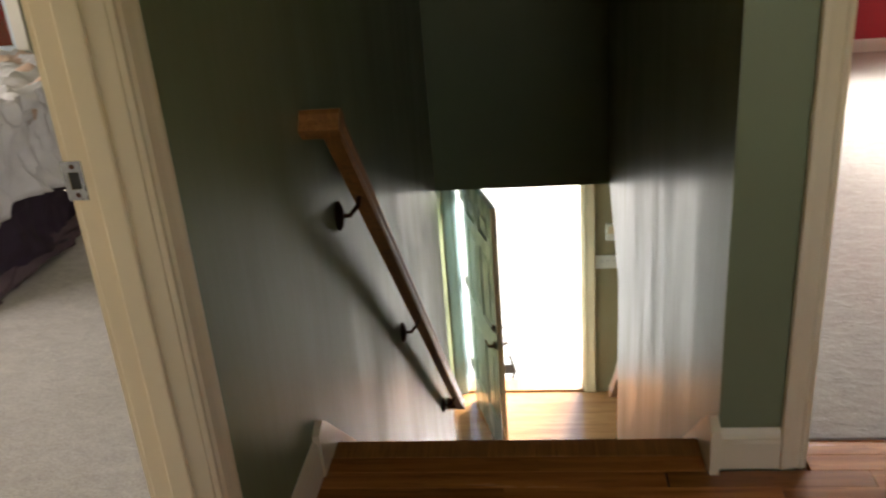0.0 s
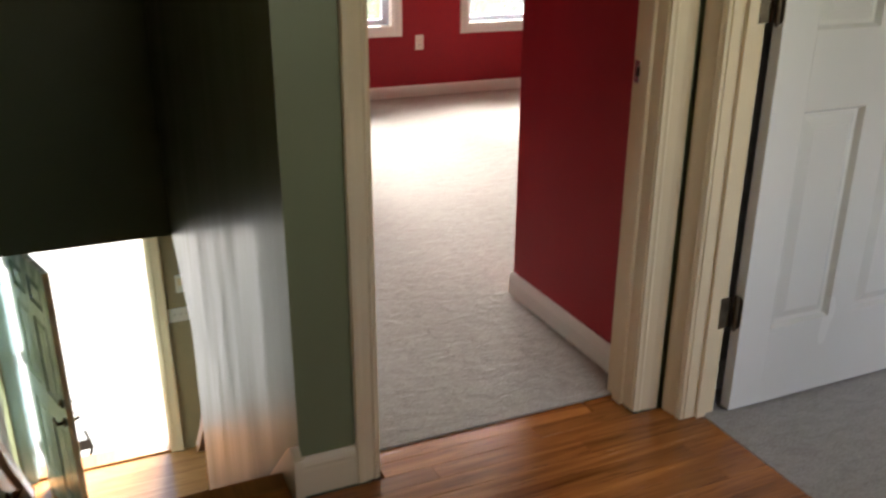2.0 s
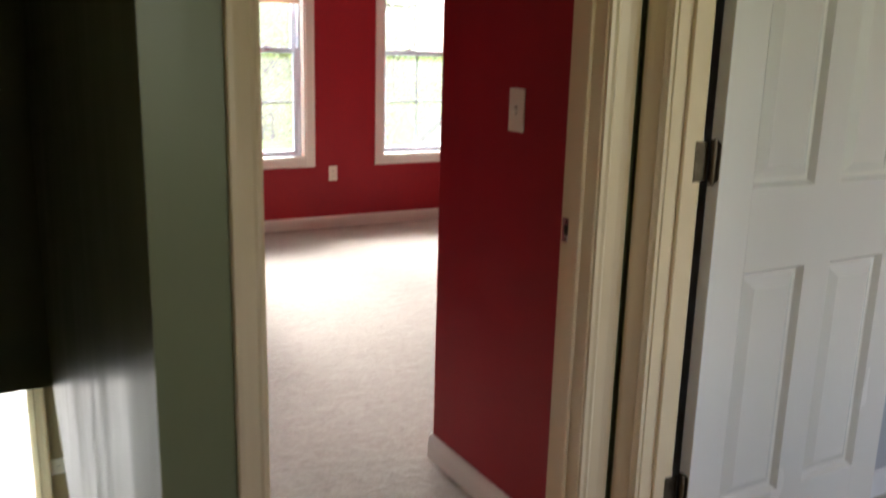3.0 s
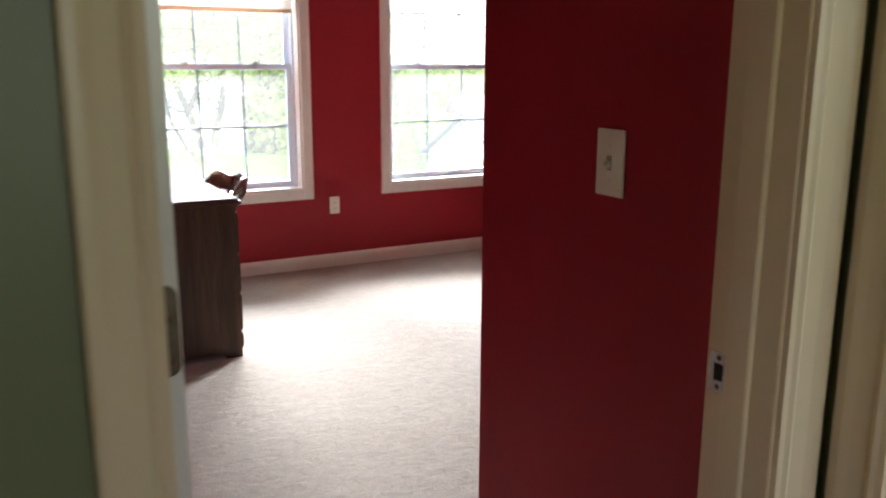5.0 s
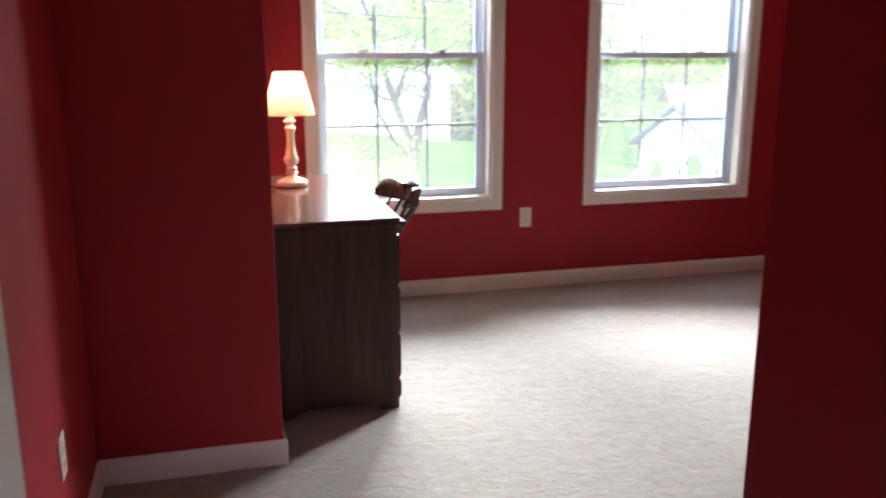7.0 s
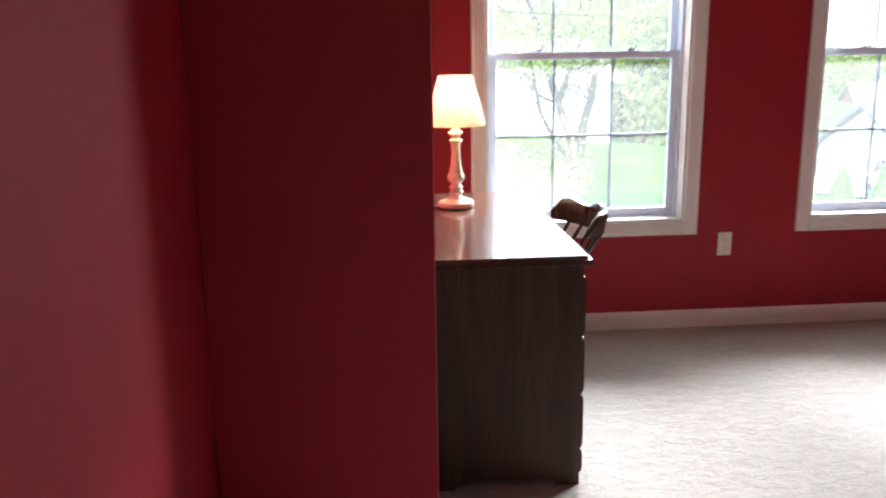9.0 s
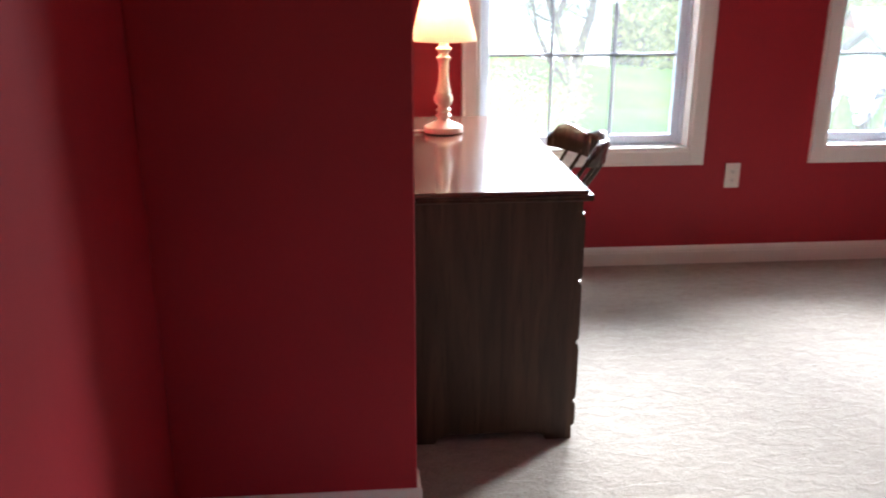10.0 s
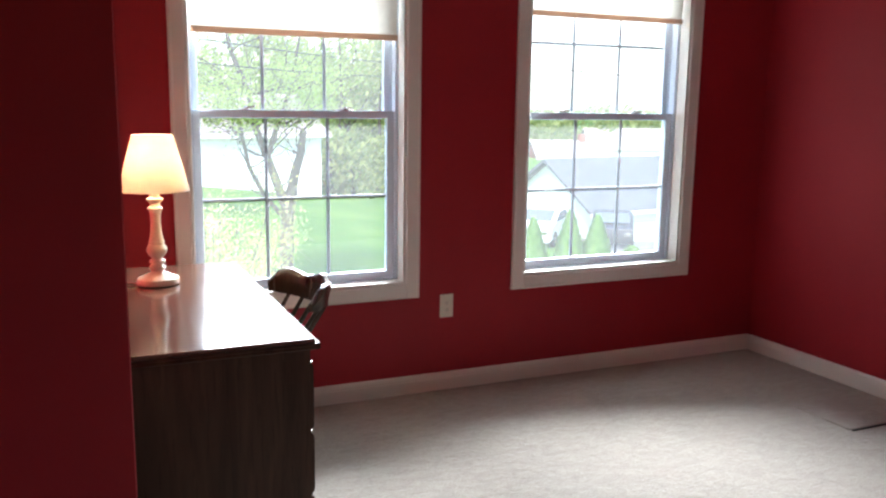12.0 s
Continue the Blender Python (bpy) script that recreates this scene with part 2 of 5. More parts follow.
def sweep(bm, path, radius, n=8, cap=True):
    """A round bar along a path; radius a number or one a point."""
    rings, pts = [], [Vector(p) for p in path]
    side = None
    for i, p in enumerate(pts):
        d = (pts[min(i + 1, len(pts) - 1)] - pts[max(i - 1, 0)]).normalized()
        if side is None:
            side = d.orthogonal().normalized()
        side = (side - d * side.dot(d)).normalized()
        up = d.cross(side)
        r = radius if isinstance(radius, (int, float)) else radius[i]
        rings.append([bm.verts.new(p + r * (math.cos(2 * math.pi * k / n) * side + math.sin(2 * math.pi * k / n) * up)) for k in range(n)])
    for a, b in zip(rings, rings[1:]):
        for k in range(n):
            bm.faces.new((a[k], a[(k + 1) % n], b[(k + 1) % n], b[k]))
    if cap:
        bm.faces.new(list(reversed(rings[0])))
        bm.faces.new(rings[-1])
    return bm


def mesh_of(name, bm, mats, smooth=False):
    bmesh.ops.recalc_face_normals(bm, faces=bm.faces[:])
    me = bpy.data.meshes.new(name)
    bm.to_mesh(me)
    bm.free()
    for m in mats if isinstance(mats, (list, tuple)) else [mats]:
        me.materials.append(m)
    if smooth:
        me.polygons.foreach_set("use_smooth", [True] * len(me.polygons))
        me.set_sharp_from_angle(angle=radians(40))
    return me


def part(name, bm, mats, parent=None, label="", smooth=False, at=None):
    ob = new(name, mesh_of(name, bm, mats, smooth))
    if at is not None:
        ob.matrix_basis = at
    if parent:
        ob.parent = parent
    return tagged(ob, label)


def thing(name, label, category, at=(0, 0, 0), turn=0, group="", kind=""):
    ob = new(name)
    ob.empty_display_size = 0.1
    ob.matrix_basis = pose(*at, 0, 0, turn)
    return tagged(ob, label, category, group, kind)


def structure(name, bm, mats, label, category, smooth=False):
    return tagged(part(name, bm, mats, None, "", smooth), label, category, "", "structure")


def by_normal(bm, axis, neg, pos, rest):
    """Sets material slots by the way a face looks along an axis."""
    bmesh.ops.recalc_face_normals(bm, faces=bm.faces[:])
    for f in bm.faces:
        n = f.normal[axis]
        f.material_index = pos if n > 0.7 else neg if n < -0.7 else rest
    return bm


def wall_along(axis, a0, a1, t0, t1, z0, z1, holes=()):
    """A wall along x or y with thickness t0..t1 and through openings (a0, a1, z0, z1)."""
    bm = bmesh.new()
    cuts = sorted({a0, a1, *(h[0] for h in holes), *(h[1] for h in holes)})
    for p, q in zip(cuts, cuts[1:]):
        spans, z = [], z0
        for h in sorted((h for h in holes if h[0] < (p + q) / 2 < h[1]), key=lambda h: h[2]):
            if h[2] > z:
                spans.append((z, h[2]))
            z = h[3]
        if z < z1:
            spans.append((z, z1))
        for s, e in spans:
            if axis == "x":
                box(bm, p, t0, s, q, t1, e)
            else:
                box(bm, t0, p, s, t1, q, e)
    return bm


# ---- setting: upper floor ----
H = 2.44
LOW = -2.73
structure("wall_hall_north", by_normal(wall_along("x", 0.572, 1.638, -0.105, 0.015, -0.24, H, [(0.75, 1.555, -0.24, 2.06)]), 1, 0, 1, 0), [GREEN, RED], "sage green hall wall, red on its room side", "wall")
bm = prism(bmesh.new(), [(0.015, LOW), (2.12, LOW), (2.12, -0.58), (2.60, -0.24), (2.60, H), (0.015, H)], 0.043, "x", 0.572)
structure("wall_stairwell_east", by_normal(bm, 0, 0, 1, 0), [GREEN, RED], "sage green stairwell wall with satin sheen", "wall")
bm = wall_along("y", -2.7, 2.60, -0.475, -0.37, LOW, H, [(-1.445, -0.665, -0.03, 2.06)])
structure("wall_stairwell_west", by_normal(bm, 0, 1, 0, 0), [GREEN, GREY_WALL], "sage green wall running down the stairs", "wall")
structure("wall_stair_header", by_normal(a_box(-0.37, 2.60, -0.24, 0.572, 2.70, H), 1, 0, 0, 0), [GREEN], "sage green wall over the lower stairs", "wall")
structure("wall_closet_front", a_box(0.615, 2.643, 0, 1.200, 2.743, H, bevel=0.003), RED, "crimson closet wall facing the doorway", "wall")
structure("wall_closet_side", a_box(1.09, 2.743, 0, 1.19, 4.475, H), RED, "crimson closet side wall behind the desk", "wall")
structure("wall_red_west", by_normal(a_box(0.572, 2.60, 0, 0.615, 4.475, H), 0, 0, 0, 0), [RED], "crimson inner closet wall", "wall")
structure("wall_red_entry", a_box(1.603, 0.015, 0, 1.72, 0.742, H), RED, "crimson wall beside the doorway", "wall")
structure("wall_red_south", by_normal(a_box(1.72, 0.632, 0, 4.675, 0.742, H), 1, 1, 0, 0), [RED, GREY_WALL], "crimson back wall of the red room", "wall")
structure("wall_red_east", a_box(4.675, -2.8, 0, 4.80, 4.475, H), RED, "crimson side wall with soft window light", "wall")
W1, W2 = (1.568, 2.530), (3.163, 4.125)
WB, WT = 0.545, 2.10
bm = wall_along("x", -4.2, 4.80, 4.475, 4.64, -0.24, H + 0.3, [(W1[0], W1[1], WB, WT), (W2[0], W2[1], WB, WT)])
SIDING = paint("pale_siding", (0.6, 0.6, 0.57), 0.6)
structure("wall_front_upper", by_normal(bm, 1, 0, 1, 0), [RED, SIDING], "crimson window wall with two tall windows", "wall")
structure("wall_room_corner", a_box(1.638, -0.105, 0, 1.742, -0.02, H), GREEN, "short sage green corner wall", "wall")
bm = wall_along("y", -2.7, -0.105, 1.638, 1.742, 0, H, [(-0.98, -0.20, 0.0, 2.06)])
structure("wall_hall_east", by_normal(bm, 0, 0, 1, 0), [GREEN, GREY_WALL], "sage green hall wall with a doorway", "wall")
# Opening added in this unseen wall for the hall fill lamp.
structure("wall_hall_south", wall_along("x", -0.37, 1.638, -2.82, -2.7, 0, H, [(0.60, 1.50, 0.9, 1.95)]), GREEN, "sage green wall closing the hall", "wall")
structure("wall_spare_north", a_box(1.742, -0.10, 0, 4.675, 0.632, H), GREY_WALL, "pale grey spare room wall", "wall")
# Unseen wall; its opening is added to hold the spare room lamp.
structure("wall_spare_south", wall_along("x", 1.765, 4.675, -2.92, -2.8, 0, H, [(2.4, 3.8, 0.7, 2.1)]), GREY_WALL, "pale grey spare room wall with an added opening", "wall")
# The opening in this wall is unseen, added for the bedroom fill lamp.
structure("wall_bedroom_west", wall_along("y", -2.8, 4.475, -4.32, -4.2, 0, H, [(-1.6, 0.6, 0.6, 2.1)]), GREY_WALL, "pale bedroom wall", "wall")
structure("wall_bedroom_south", a_box(-4.2, -2.8, 0, -0.475, -2.7, H), GREY_WALL, "pale bedroom wall", "wall")
structure("wall_bedroom_north", wall_along("x", -4.2, -0.475, 2.98, 3.10, 0, H, [(-3.95, -2.78, 0.55, 2.1)]), GREEN, "green bedroom wall with a window", "wall")
structure("ceiling_upper", a_box(-4.32, -2.92, H, 4.80, 4.475, H + 0.12), CEIL, "flat white ceiling", "ceiling")
bm = bmesh.new()
prism(bm, [(-5.0, H + 0.3), (5.4, H + 0.3), (5.4, H + 0.36), (0.2, H + 2.2), (-5.0, H + 0.36)], 9.0, "y", -3.6)
structure("roof", bm, material("asphalt_shingle", (0.06, 0.06, 0.065), 0.9), "dark shingle roof of the house", "roof")
# floors
structure("floor_carpet_red_room", a_box(0.60, -0.008, -0.24, 4.70, 4.48, 0.004), CARPET, "pale beige cut-pile carpet, slightly rumpled", "carpet")
structure("floor_carpet_bedroom", box(a_box(-4.25, -2.75, -0.24, -0.43, 3.05, 0.004), -0.43, -1.425, -0.028, -0.369, -0.680, 0.004), CARPET2, "grey cut-pile bedroom carpet", "carpet")
structure("floor_carpet_spare", a_box(1.702, -2.85, -0.24, 4.70, 0.6, 0.002), CARPET2, "grey cut-pile carpet of the spare room", "carpet")
structure("floor_hall_base", a_box(-0.365, -2.75, -0.24, 1.702, -0.012, -0.02), material("subfloor", (0.10, 0.05, 0.025), 0.9), "timber subfloor under the hall boards", "floor")

# ---- setting: lower entry ----
FY = 4.43
structure("floor_entry", a_box(-1.0, -0.1, LOW - 0.2, 2.6, FY + 0.16, LOW), wood("entry_oak", (0.26, 0.11, 0.04), (0.46, 0.22, 0.085), 0.6, 0.17, 0), "glossy oak entry floor", "floor")
DO = (-0.475, 0.549, LOW, LOW + 2.07)
bm = wall_along("x", -1.0, 2.6, FY, FY + 0.16, LOW, -0.24, [DO])
structure("wall_front_lower", by_normal(bm, 1, 0, 1, 0), [OLIVE, SIDING], "olive entry wall round the front door", "wall")
structure("wall_entry_west", a_box(-0.62, 2.60, LOW, -0.56, FY, -0.24), GREEN, "sage green entry wall", "wall")
structure("wall_entry_return", a_box(-0.56, 2.56, LOW, -0.475, 2.60, -0.24), GREEN, "sage green entry wall return", "wall")
structure("wall_entry_east", a_box(2.6, -0.1, LOW, 2.7, FY + 0.16, -0.24), OLIVE, "olive lower room wall", "wall")
structure("wall_entry_south", a_box(-0.37, -0.22, LOW, 2.7, -0.1, -0.24), OLIVE, "olive wall under the stairs", "wall")
structure("ceiling_entry", wall_along("y", 2.70, FY + 0.16, -0.62, 0.60, -0.24, -0.02), CEIL, "white entry ceiling", "ceiling")
structure("ceiling_lower_room", a_box(0.615, -0.012, -0.30, 2.7, FY + 0.16, -0.24), CEIL, "white lower room ceiling", "ceiling")

# ---- openings' trim ----
def casing_profile(w=0.066, t=0.017):
    return [(0, 0), (0, t * 0.55), (w * 0.12, t * 0.62), (w * 0.2, t * 0.86), (w * 0.3, t * 0.62), (w * 0.62, t * 0.8), (w * 0.8, t), (w * 0.95, t), (w, t * 0.8), (w, 0)]


def trim_run(bm, profile, a, b, across, out):
    """A moulding from a to b; profile (u, v) lies along across and out."""
    a, b, across, out = Vector(a), Vector(b), Vector(across), Vector(out)
    r0 = [bm.verts.new(a + across * u + out * v) for u, v in profile]
    r1 = [bm.verts.new(b + across * u + out * v) for u, v in profile]
    n = len(profile)
    for k in range(n):
        bm.faces.new((r0[k], r0[(k + 1) % n], r1[(k + 1) % n], r1[k]))
    bm.faces.new(r0)
    bm.faces.new(list(reversed(r1)))
    return bm


def door_frame(name, label, axis, a0, a1, t0, t1, top, stop, sides=(1, 1), z0=0.0, mat=None, category="door frame", cw=0.066, lip=0.011, depth=(0.017, 0.017)):
    """Jambs, stops and casings of a doorway in a wall along x or y; a0..a1 clear opening, t0..t1 wall faces, stop where the stop lies."""
    mat = mat or TRIM
    f = thing(name, label, category, kind="structure")
    def P(a, t, z):
        return (a, t, z) if axis == "x" else (t, a, z)
    def bx(n, a, b, s, e, z, zz, bev=0.002):
        p, q = P(a, s, z), P(b, e, zz)
        lo, hi = [min(u, v) for u, v in zip(p, q)], [max(u, v) for u, v in zip(p, q)]
        part(n, a_box(*lo, *hi, bevel=bev), mat, f)
    bx("jamb", a0 - 0.02, a0, t0, t1, z0, top)
    bx("jamb", a1, a1 + 0.02, t0, t1, z0, top)
    bx("head_jamb", a0 - 0.02, a1 + 0.02, t0, t1, top, top + 0.02)
    s0, s1 = stop
    bx("door_stop", a0, a0 + lip, s0, s1, z0, top - 0.011)
    bx("door_stop", a1 - 0.011, a1, s0, s1, z0, top - 0.011)
    bx("door_stop", a0, a1, s0, s1, top - 0.011, top)
    cws = cw if isinstance(cw, tuple) else (cw, cw)
    for use, t, o, dp in zip(sides, (t0, t1), (-1, 1), depth):
        if use:
            out = Vector(P(0, o, 0)) - Vector(P(0, 0, 0))
            for a, d, w in ((a0 - 0.004, -1, cws[0]), (a1 + 0.004, 1, cws[1])):
                part("casing", trim_run(bmesh.new(), casing_profile(w, dp), P(a, t, z0), P(a, t, top + 0.07), P(d, 0, 0), out), mat, f)
            part("casing", trim_run(bmesh.new(), casing_profile(cws[0], dp), P(a0 - 0.004, t, top + 0.004), P(a1 + 0.004, t, top + 0.004), (0, 0, 1), out), mat, f)
    return f


red_frame = door_frame("door_frame_red_room", "cream painted doorway trim with moulded casing", "x", 0.774, 1.530, -0.105, 0.015, 2.04, (-0.066, -0.026), cw=(0.060, 0.077), lip=0.003, depth=(0.017, 0.005))
bed_frame = door_frame("door_frame_bedroom", "cream painted bedroom doorway trim", "y", -1.425, -0.680, -0.475, -0.37, 2.04, (-0.438, -0.402))
spare_frame = door_frame("door_frame_spare", "cream painted spare room doorway trim", "y", -0.96, -0.205, 1.638, 1.742, 2.04, (1.675, 1.706), (1, 0), cw=0.077)
front_frame = door_frame("door_frame_front", "cream front doorway trim", "x", DO[0] + 0.02, DO[1] - 0.02, FY, FY + 0.16, LOW + 2.05, (FY + 0.05, FY + 0.08), (1, 0), LOW, cw=0.095)

BBP = [(0, 0), (0.013, 0), (0.013, 0.058), (0.011, 0.064), (0.0115, 0.069), (0.008, 0.078), (0.004, 0.085), (0, 0.088)]
def baseboard(a, b, out, mat=WINTRIM, z=0.004, prof=BBP):
    bm = trim_run(bmesh.new(), prof, (*a, z), (*b, z), (*out, 0), (0, 0, 1))
    return structure("baseboard", bm, mat, "white painted baseboard along the wall", "baseboard")


baseboard((1.19, 4.475), (4.675, 4.475), (0, -1))
baseboard((4.675, 4.462), (4.675, 0.742), (-1, 0))
baseboard((0.615, 2.643), (1.213, 2.643), (0, -1))
baseboard((0.615, 0.10), (0.615, 2.630), (1, 0))
baseboard((1.200, 2.643), (1.200, 2.743), (1, 0))
baseboard((1.603, 0.082), (1.603, 0.755), (-1, 0))
baseboard((1.603, 0.742), (4.66, 0.742), (0, 1))
TALL = [(u, v * 1.2) for u, v in BBP]
baseboard((0.556, -0.105), (0.710, -0.105), (0, -1), TRIM, 0.0, TALL)
baseboard((-0.37, -0.605), (-0.37, -0.13), (1, 0), TRIM, 0.0, TALL)
baseboard((1.80, -0.10), (4.675, -0.10), (0, -1), WHITE)


# ---- stairs ----
RISE, RUN = 2.73 / 14, 0.205
stairs = thing("staircase", "steep oak staircase with painted risers", "stairs", (0, 0, 0), kind="structure")
for k in range(13):
    zt = -RISE * (k + 1)
    y = RUN * k
    part("tread", a_box(-0.37, y - 0.002, zt - 0.028, 0.572, y + RUN + 0.028, zt, bevel=0.008, seg=2), OAK_RAIL, stairs, "oak tread")
for k in range(14):
    zt = -RISE * k
    part("riser", a_box(-0.37, RUN * k - 0.012, zt - RISE, 0.572, RUN * k - 0.002, zt - 0.028), WHITE, stairs, "white riser")
sl = RISE / RUN
for x, w in ((-0.37, 0.018), (0.572, -0.022)):
    y1 = 2.58 if w > 0 else 2.10
    part("skirt_board", prism(bmesh.new(), [(-0.14, 0.0), (-0.14, 0.118), (-0.10, 0.135), (-0.075, 0.118), (y1, 0.118 - sl * (y1 + 0.075)), (y1, -0.25 - sl * y1), (0.0, -0.25)], w, "x", x), TRIM, stairs, "cream skirt board")
part("nosing", a_box(-0.352, -0.0672, -0.026, 0.550, 0.004, 0.0, bevel=0.005, seg=2), OAK_RAIL, stairs, "oak landing nosing")
part("landing_fascia", a_box(-0.37, -0.012, -0.24, 0.572, -0.002, -0.027), WHITE, stairs)


def handrail(name, label, p, q, wall_x, side, brackets):
    h = thing(name, label, "handrail", p)
    a, b = Vector(p), Vector(q)
    d = (b - a).normalized()
    up = Vector((1, 0, 0)).cross(d) * (1 if d.y > 0 else -1)
    prof = [(-0.020, -0.030), (0.020, -0.030), (0.024, -0.018), (0.021, -0.004), (0.026, 0.010), (0.024, 0.024), (0.014, 0.032), (-0.014, 0.032), (-0.024, 0.024), (-0.026, 0.010), (-0.021, -0.004), (-0.024, -0.018)]
    bm = bmesh.new()
    trim_run(bm, prof, (0, 0, 0), b - a, (1, 0, 0), up)
    part("rail", bm, OAK_RAIL, h, "oak rail")
    for end in (Vector(), b - a):
        bm = bmesh.new()
        trim_run(bm, [(u, v) for u, v in prof], (-side * 0.026, end.y, end.z), (side * abs(wall_x - a.x), end.y, end.z), d, up)
        part("return", bm, OAK_RAIL, h)
    for s in brackets:
        c = (b - a) * s
        w = Vector((wall_x - a.x, c.y, c.z - 0.085))
        bm = bmesh.new()
        lathe(bm, [(0.001, 0), (0.030, 0.0), (0.032, 0.006), (0.024, 0.013), (0.012, 0.018)], 16, Matrix.Translation(w) @ pose(0, 0, 0, 0, -90 * side, 0) @ Matrix.Diagonal((1.35, 1, 1, 1)))
        sweep(bm, [w, w + Vector((-side * 0.035, 0, 0.0)), w + Vector((-side * 0.062, 0, 0.03)), c - up * 0.032], 0.0065, 8)
        part("bracket", bm, DARKMETAL, h, "dark bronze rail bracket", True)
    return h


handrail("handrail", "oak handrail on dark brackets down the stairwell wall", (-0.298, 0.150, 0.797), (-0.298, 2.36, -1.46), -0.37, -1, (0.105, 0.46, 0.90))
handrail("handrail", "oak handrail start on the lower wall end", (0.60, 2.16, -1.12), (0.60, 2.62, -1.56), 0.66, 1, (0.5,))


# ---- windows ----
def window(name, x0, x1, blind_z):
    w = thing(name, "white double-hung window with grey grilles, raised cream roller blind", "window", (0, 0, 0), kind="structure")
    P = lambda n, *a, m=VINYL, par=w, bev=0.002: part(n, a_box(*a, bevel=bev), m, par)
    # casing
    prof = [(0, 0), (0, 0.010), (0.008, 0.014), (0.052, 0.014), (0.060, 0.017), (0.068, 0.015), (0.068, 0)]
    for a, d in ((x0, -1), (x1, 1)):
        part("casing", trim_run(bmesh.new(), prof, (a, 4.475, WB - 0.068), (a, 4.475, WT + 0.068), (d, 0, 0), (0, -1, 0)), WINTRIM, w, "white painted casing")
    part("casing", trim_run(bmesh.new(), prof, (x0, 4.475, WB), (x1, 4.475, WB), (0, 0, -1), (0, -1, 0)), WINTRIM, w)
    part("casing", trim_run(bmesh.new(), prof, (x0, 4.475, WT), (x1, 4.475, WT), (0, 0, 1), (0, -1, 0)), WINTRIM, w)
    # wooden jamb liner then vinyl track
    for a, b in ((x0, x0 + 0.012), (x1 - 0.012, x1)):
        P("jamb_liner", a, 4.470, WB, b, 4.545, WT, m=WINTRIM)
    P("sill", x0 + 0.012, 4.470, WB, x1 - 0.012, 4.545, WB + 0.012, m=WINTRIM)
    P("head_liner", x0 + 0.012, 4.470, WT - 0.012, x1 - 0.012, 4.545, WT, m=WINTRIM)
    for a, b in ((x0 + 0.001, x0 + 0.026), (x1 - 0.026, x1 - 0.001)):
        P("side_track", a, 4.546, WB + 0.012, b, 4.638, WT)
        P("track_rib", a + (0.025 if a < x0 + 0.01 else -0.008), 4.590, WB + 0.012, b + (0.008 if a < x0 + 0.01 else -0.025), 4.598, WT)
    P("outer_sill", x0 + 0.026, 4.546, WB, x1 - 0.026, 4.66, WB + 0.014)
    zm = 1.330
    for nm, y0, y1, za, zb, sw in (("lower_sash", 4.556, 4.588, WB + 0.016, zm + 0.018, 0.034), ("upper_sash", 4.600, 4.632, zm - 0.018, WT - 0.02, 0.034)):
        s = thing(nm, "", "", (0, 0, 0))
        s.parent = w
        a, b = x0 + 0.027, x1 - 0.027
        br, tr = (0.038, 0.034) if nm == "lower_sash" else (0.034, 0.04)
        P("stile", a, y0, za, a + sw, y1, zb, par=s)
        P("stile", b - sw, y0, za, b, y1, zb, par=s)
        P("bottom_rail", a + sw, y0 + 0.001, za, b - sw, y1, za + br, par=s)
        P("top_rail", a + sw, y0 + 0.001, zb - tr, b - sw, y1, zb, par=s)
        ga, gb, gz, gt = a + sw, b - sw, za + br, zb - tr
        g = part("glass_pane", a_box(ga - 0.004, y0 + 0.014, gz - 0.004, gb + 0.004, y0 + 0.016, gt + 0.004), GLASS, s, "clear glass, faint white haze mixed in")
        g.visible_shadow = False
        for k in (1, 2):
            x = ga + (gb - ga) * k / 3
            P("muntin", x - 0.007, y0 + 0.017, gz, x + 0.007, y0 + 0.023, gt, m=GRID, par=s, bev=0)
        zz = (gz + gt) / 2
        P("muntin", ga, y0 + 0.0175, zz - 0.007, gb, y0 + 0.0235, zz + 0.007, m=GRID, par=s, bev=0)
    for k in (0.27, 0.73):
        x = x0 + (x1 - x0) * k
        bm = bmesh.new()
        box(bm, x - 0.028, 4.560, zm + 0.018, x + 0.028, 4.584, zm + 0.024, 0.002)
        lathe(bm, [(0.011, 0.0), (0.012, 0.007), (0.008, 0.011)], 12, Matrix.Translation((x, 4.572, zm + 0.023)))
        box(bm, x - 0.004, 4.552, zm + 0.026, x + 0.034, 4.562, zm + 0.033, 0.002)
        part("sash_lock", bm, NICKEL, w, "metal sash lock", True)
    # blind
    bx0, bx1 = x0 + 0.030, x1 - 0.032
    bm = bmesh.new()
    n, mrows = 24, 10
    grid = [[bm.verts.new((bx0 + (bx1 - bx0) * i / n, 4.512 + 0.0025 * math.sin(i * 0.9 + j * 0.4) + 0.002 * math.sin(j * 1.3), blind_z + 0.022 + (WT - 0.06 - blind_z - 0.022) * j / mrows)) for i in range(n + 1)] for j in range(mrows + 1)]
    for j in range(mrows):
        for i in range(n):
            bm.faces.new((grid[j][i], grid[j][i + 1], grid[j + 1][i + 1], grid[j + 1][i]))
    bl = thing("roller_blind", "cream cloth roller blind, rolled most of the way up", "blind", (0, 0, 0), group="roller blinds")
    part("blind_cloth", bm, BLIND, bl, "", True)
    part("hem_bar", a_box(bx0 - 0.002, 4.503, blind_z - 0.004, bx1 + 0.002, 4.521, blind_z + 0.022, bevel=0.004, seg=2), BLINDHEM, bl, "tan hem bar")
    part("roller", sweep(bmesh.new(), [(x0 + 0.016, 4.515, WT - 0.045), (x1 - 0.016, 4.515, WT - 0.045)], 0.022, 16), BLIND, bl, "", True)
    return w


window("window_1", *W1, 1.665)
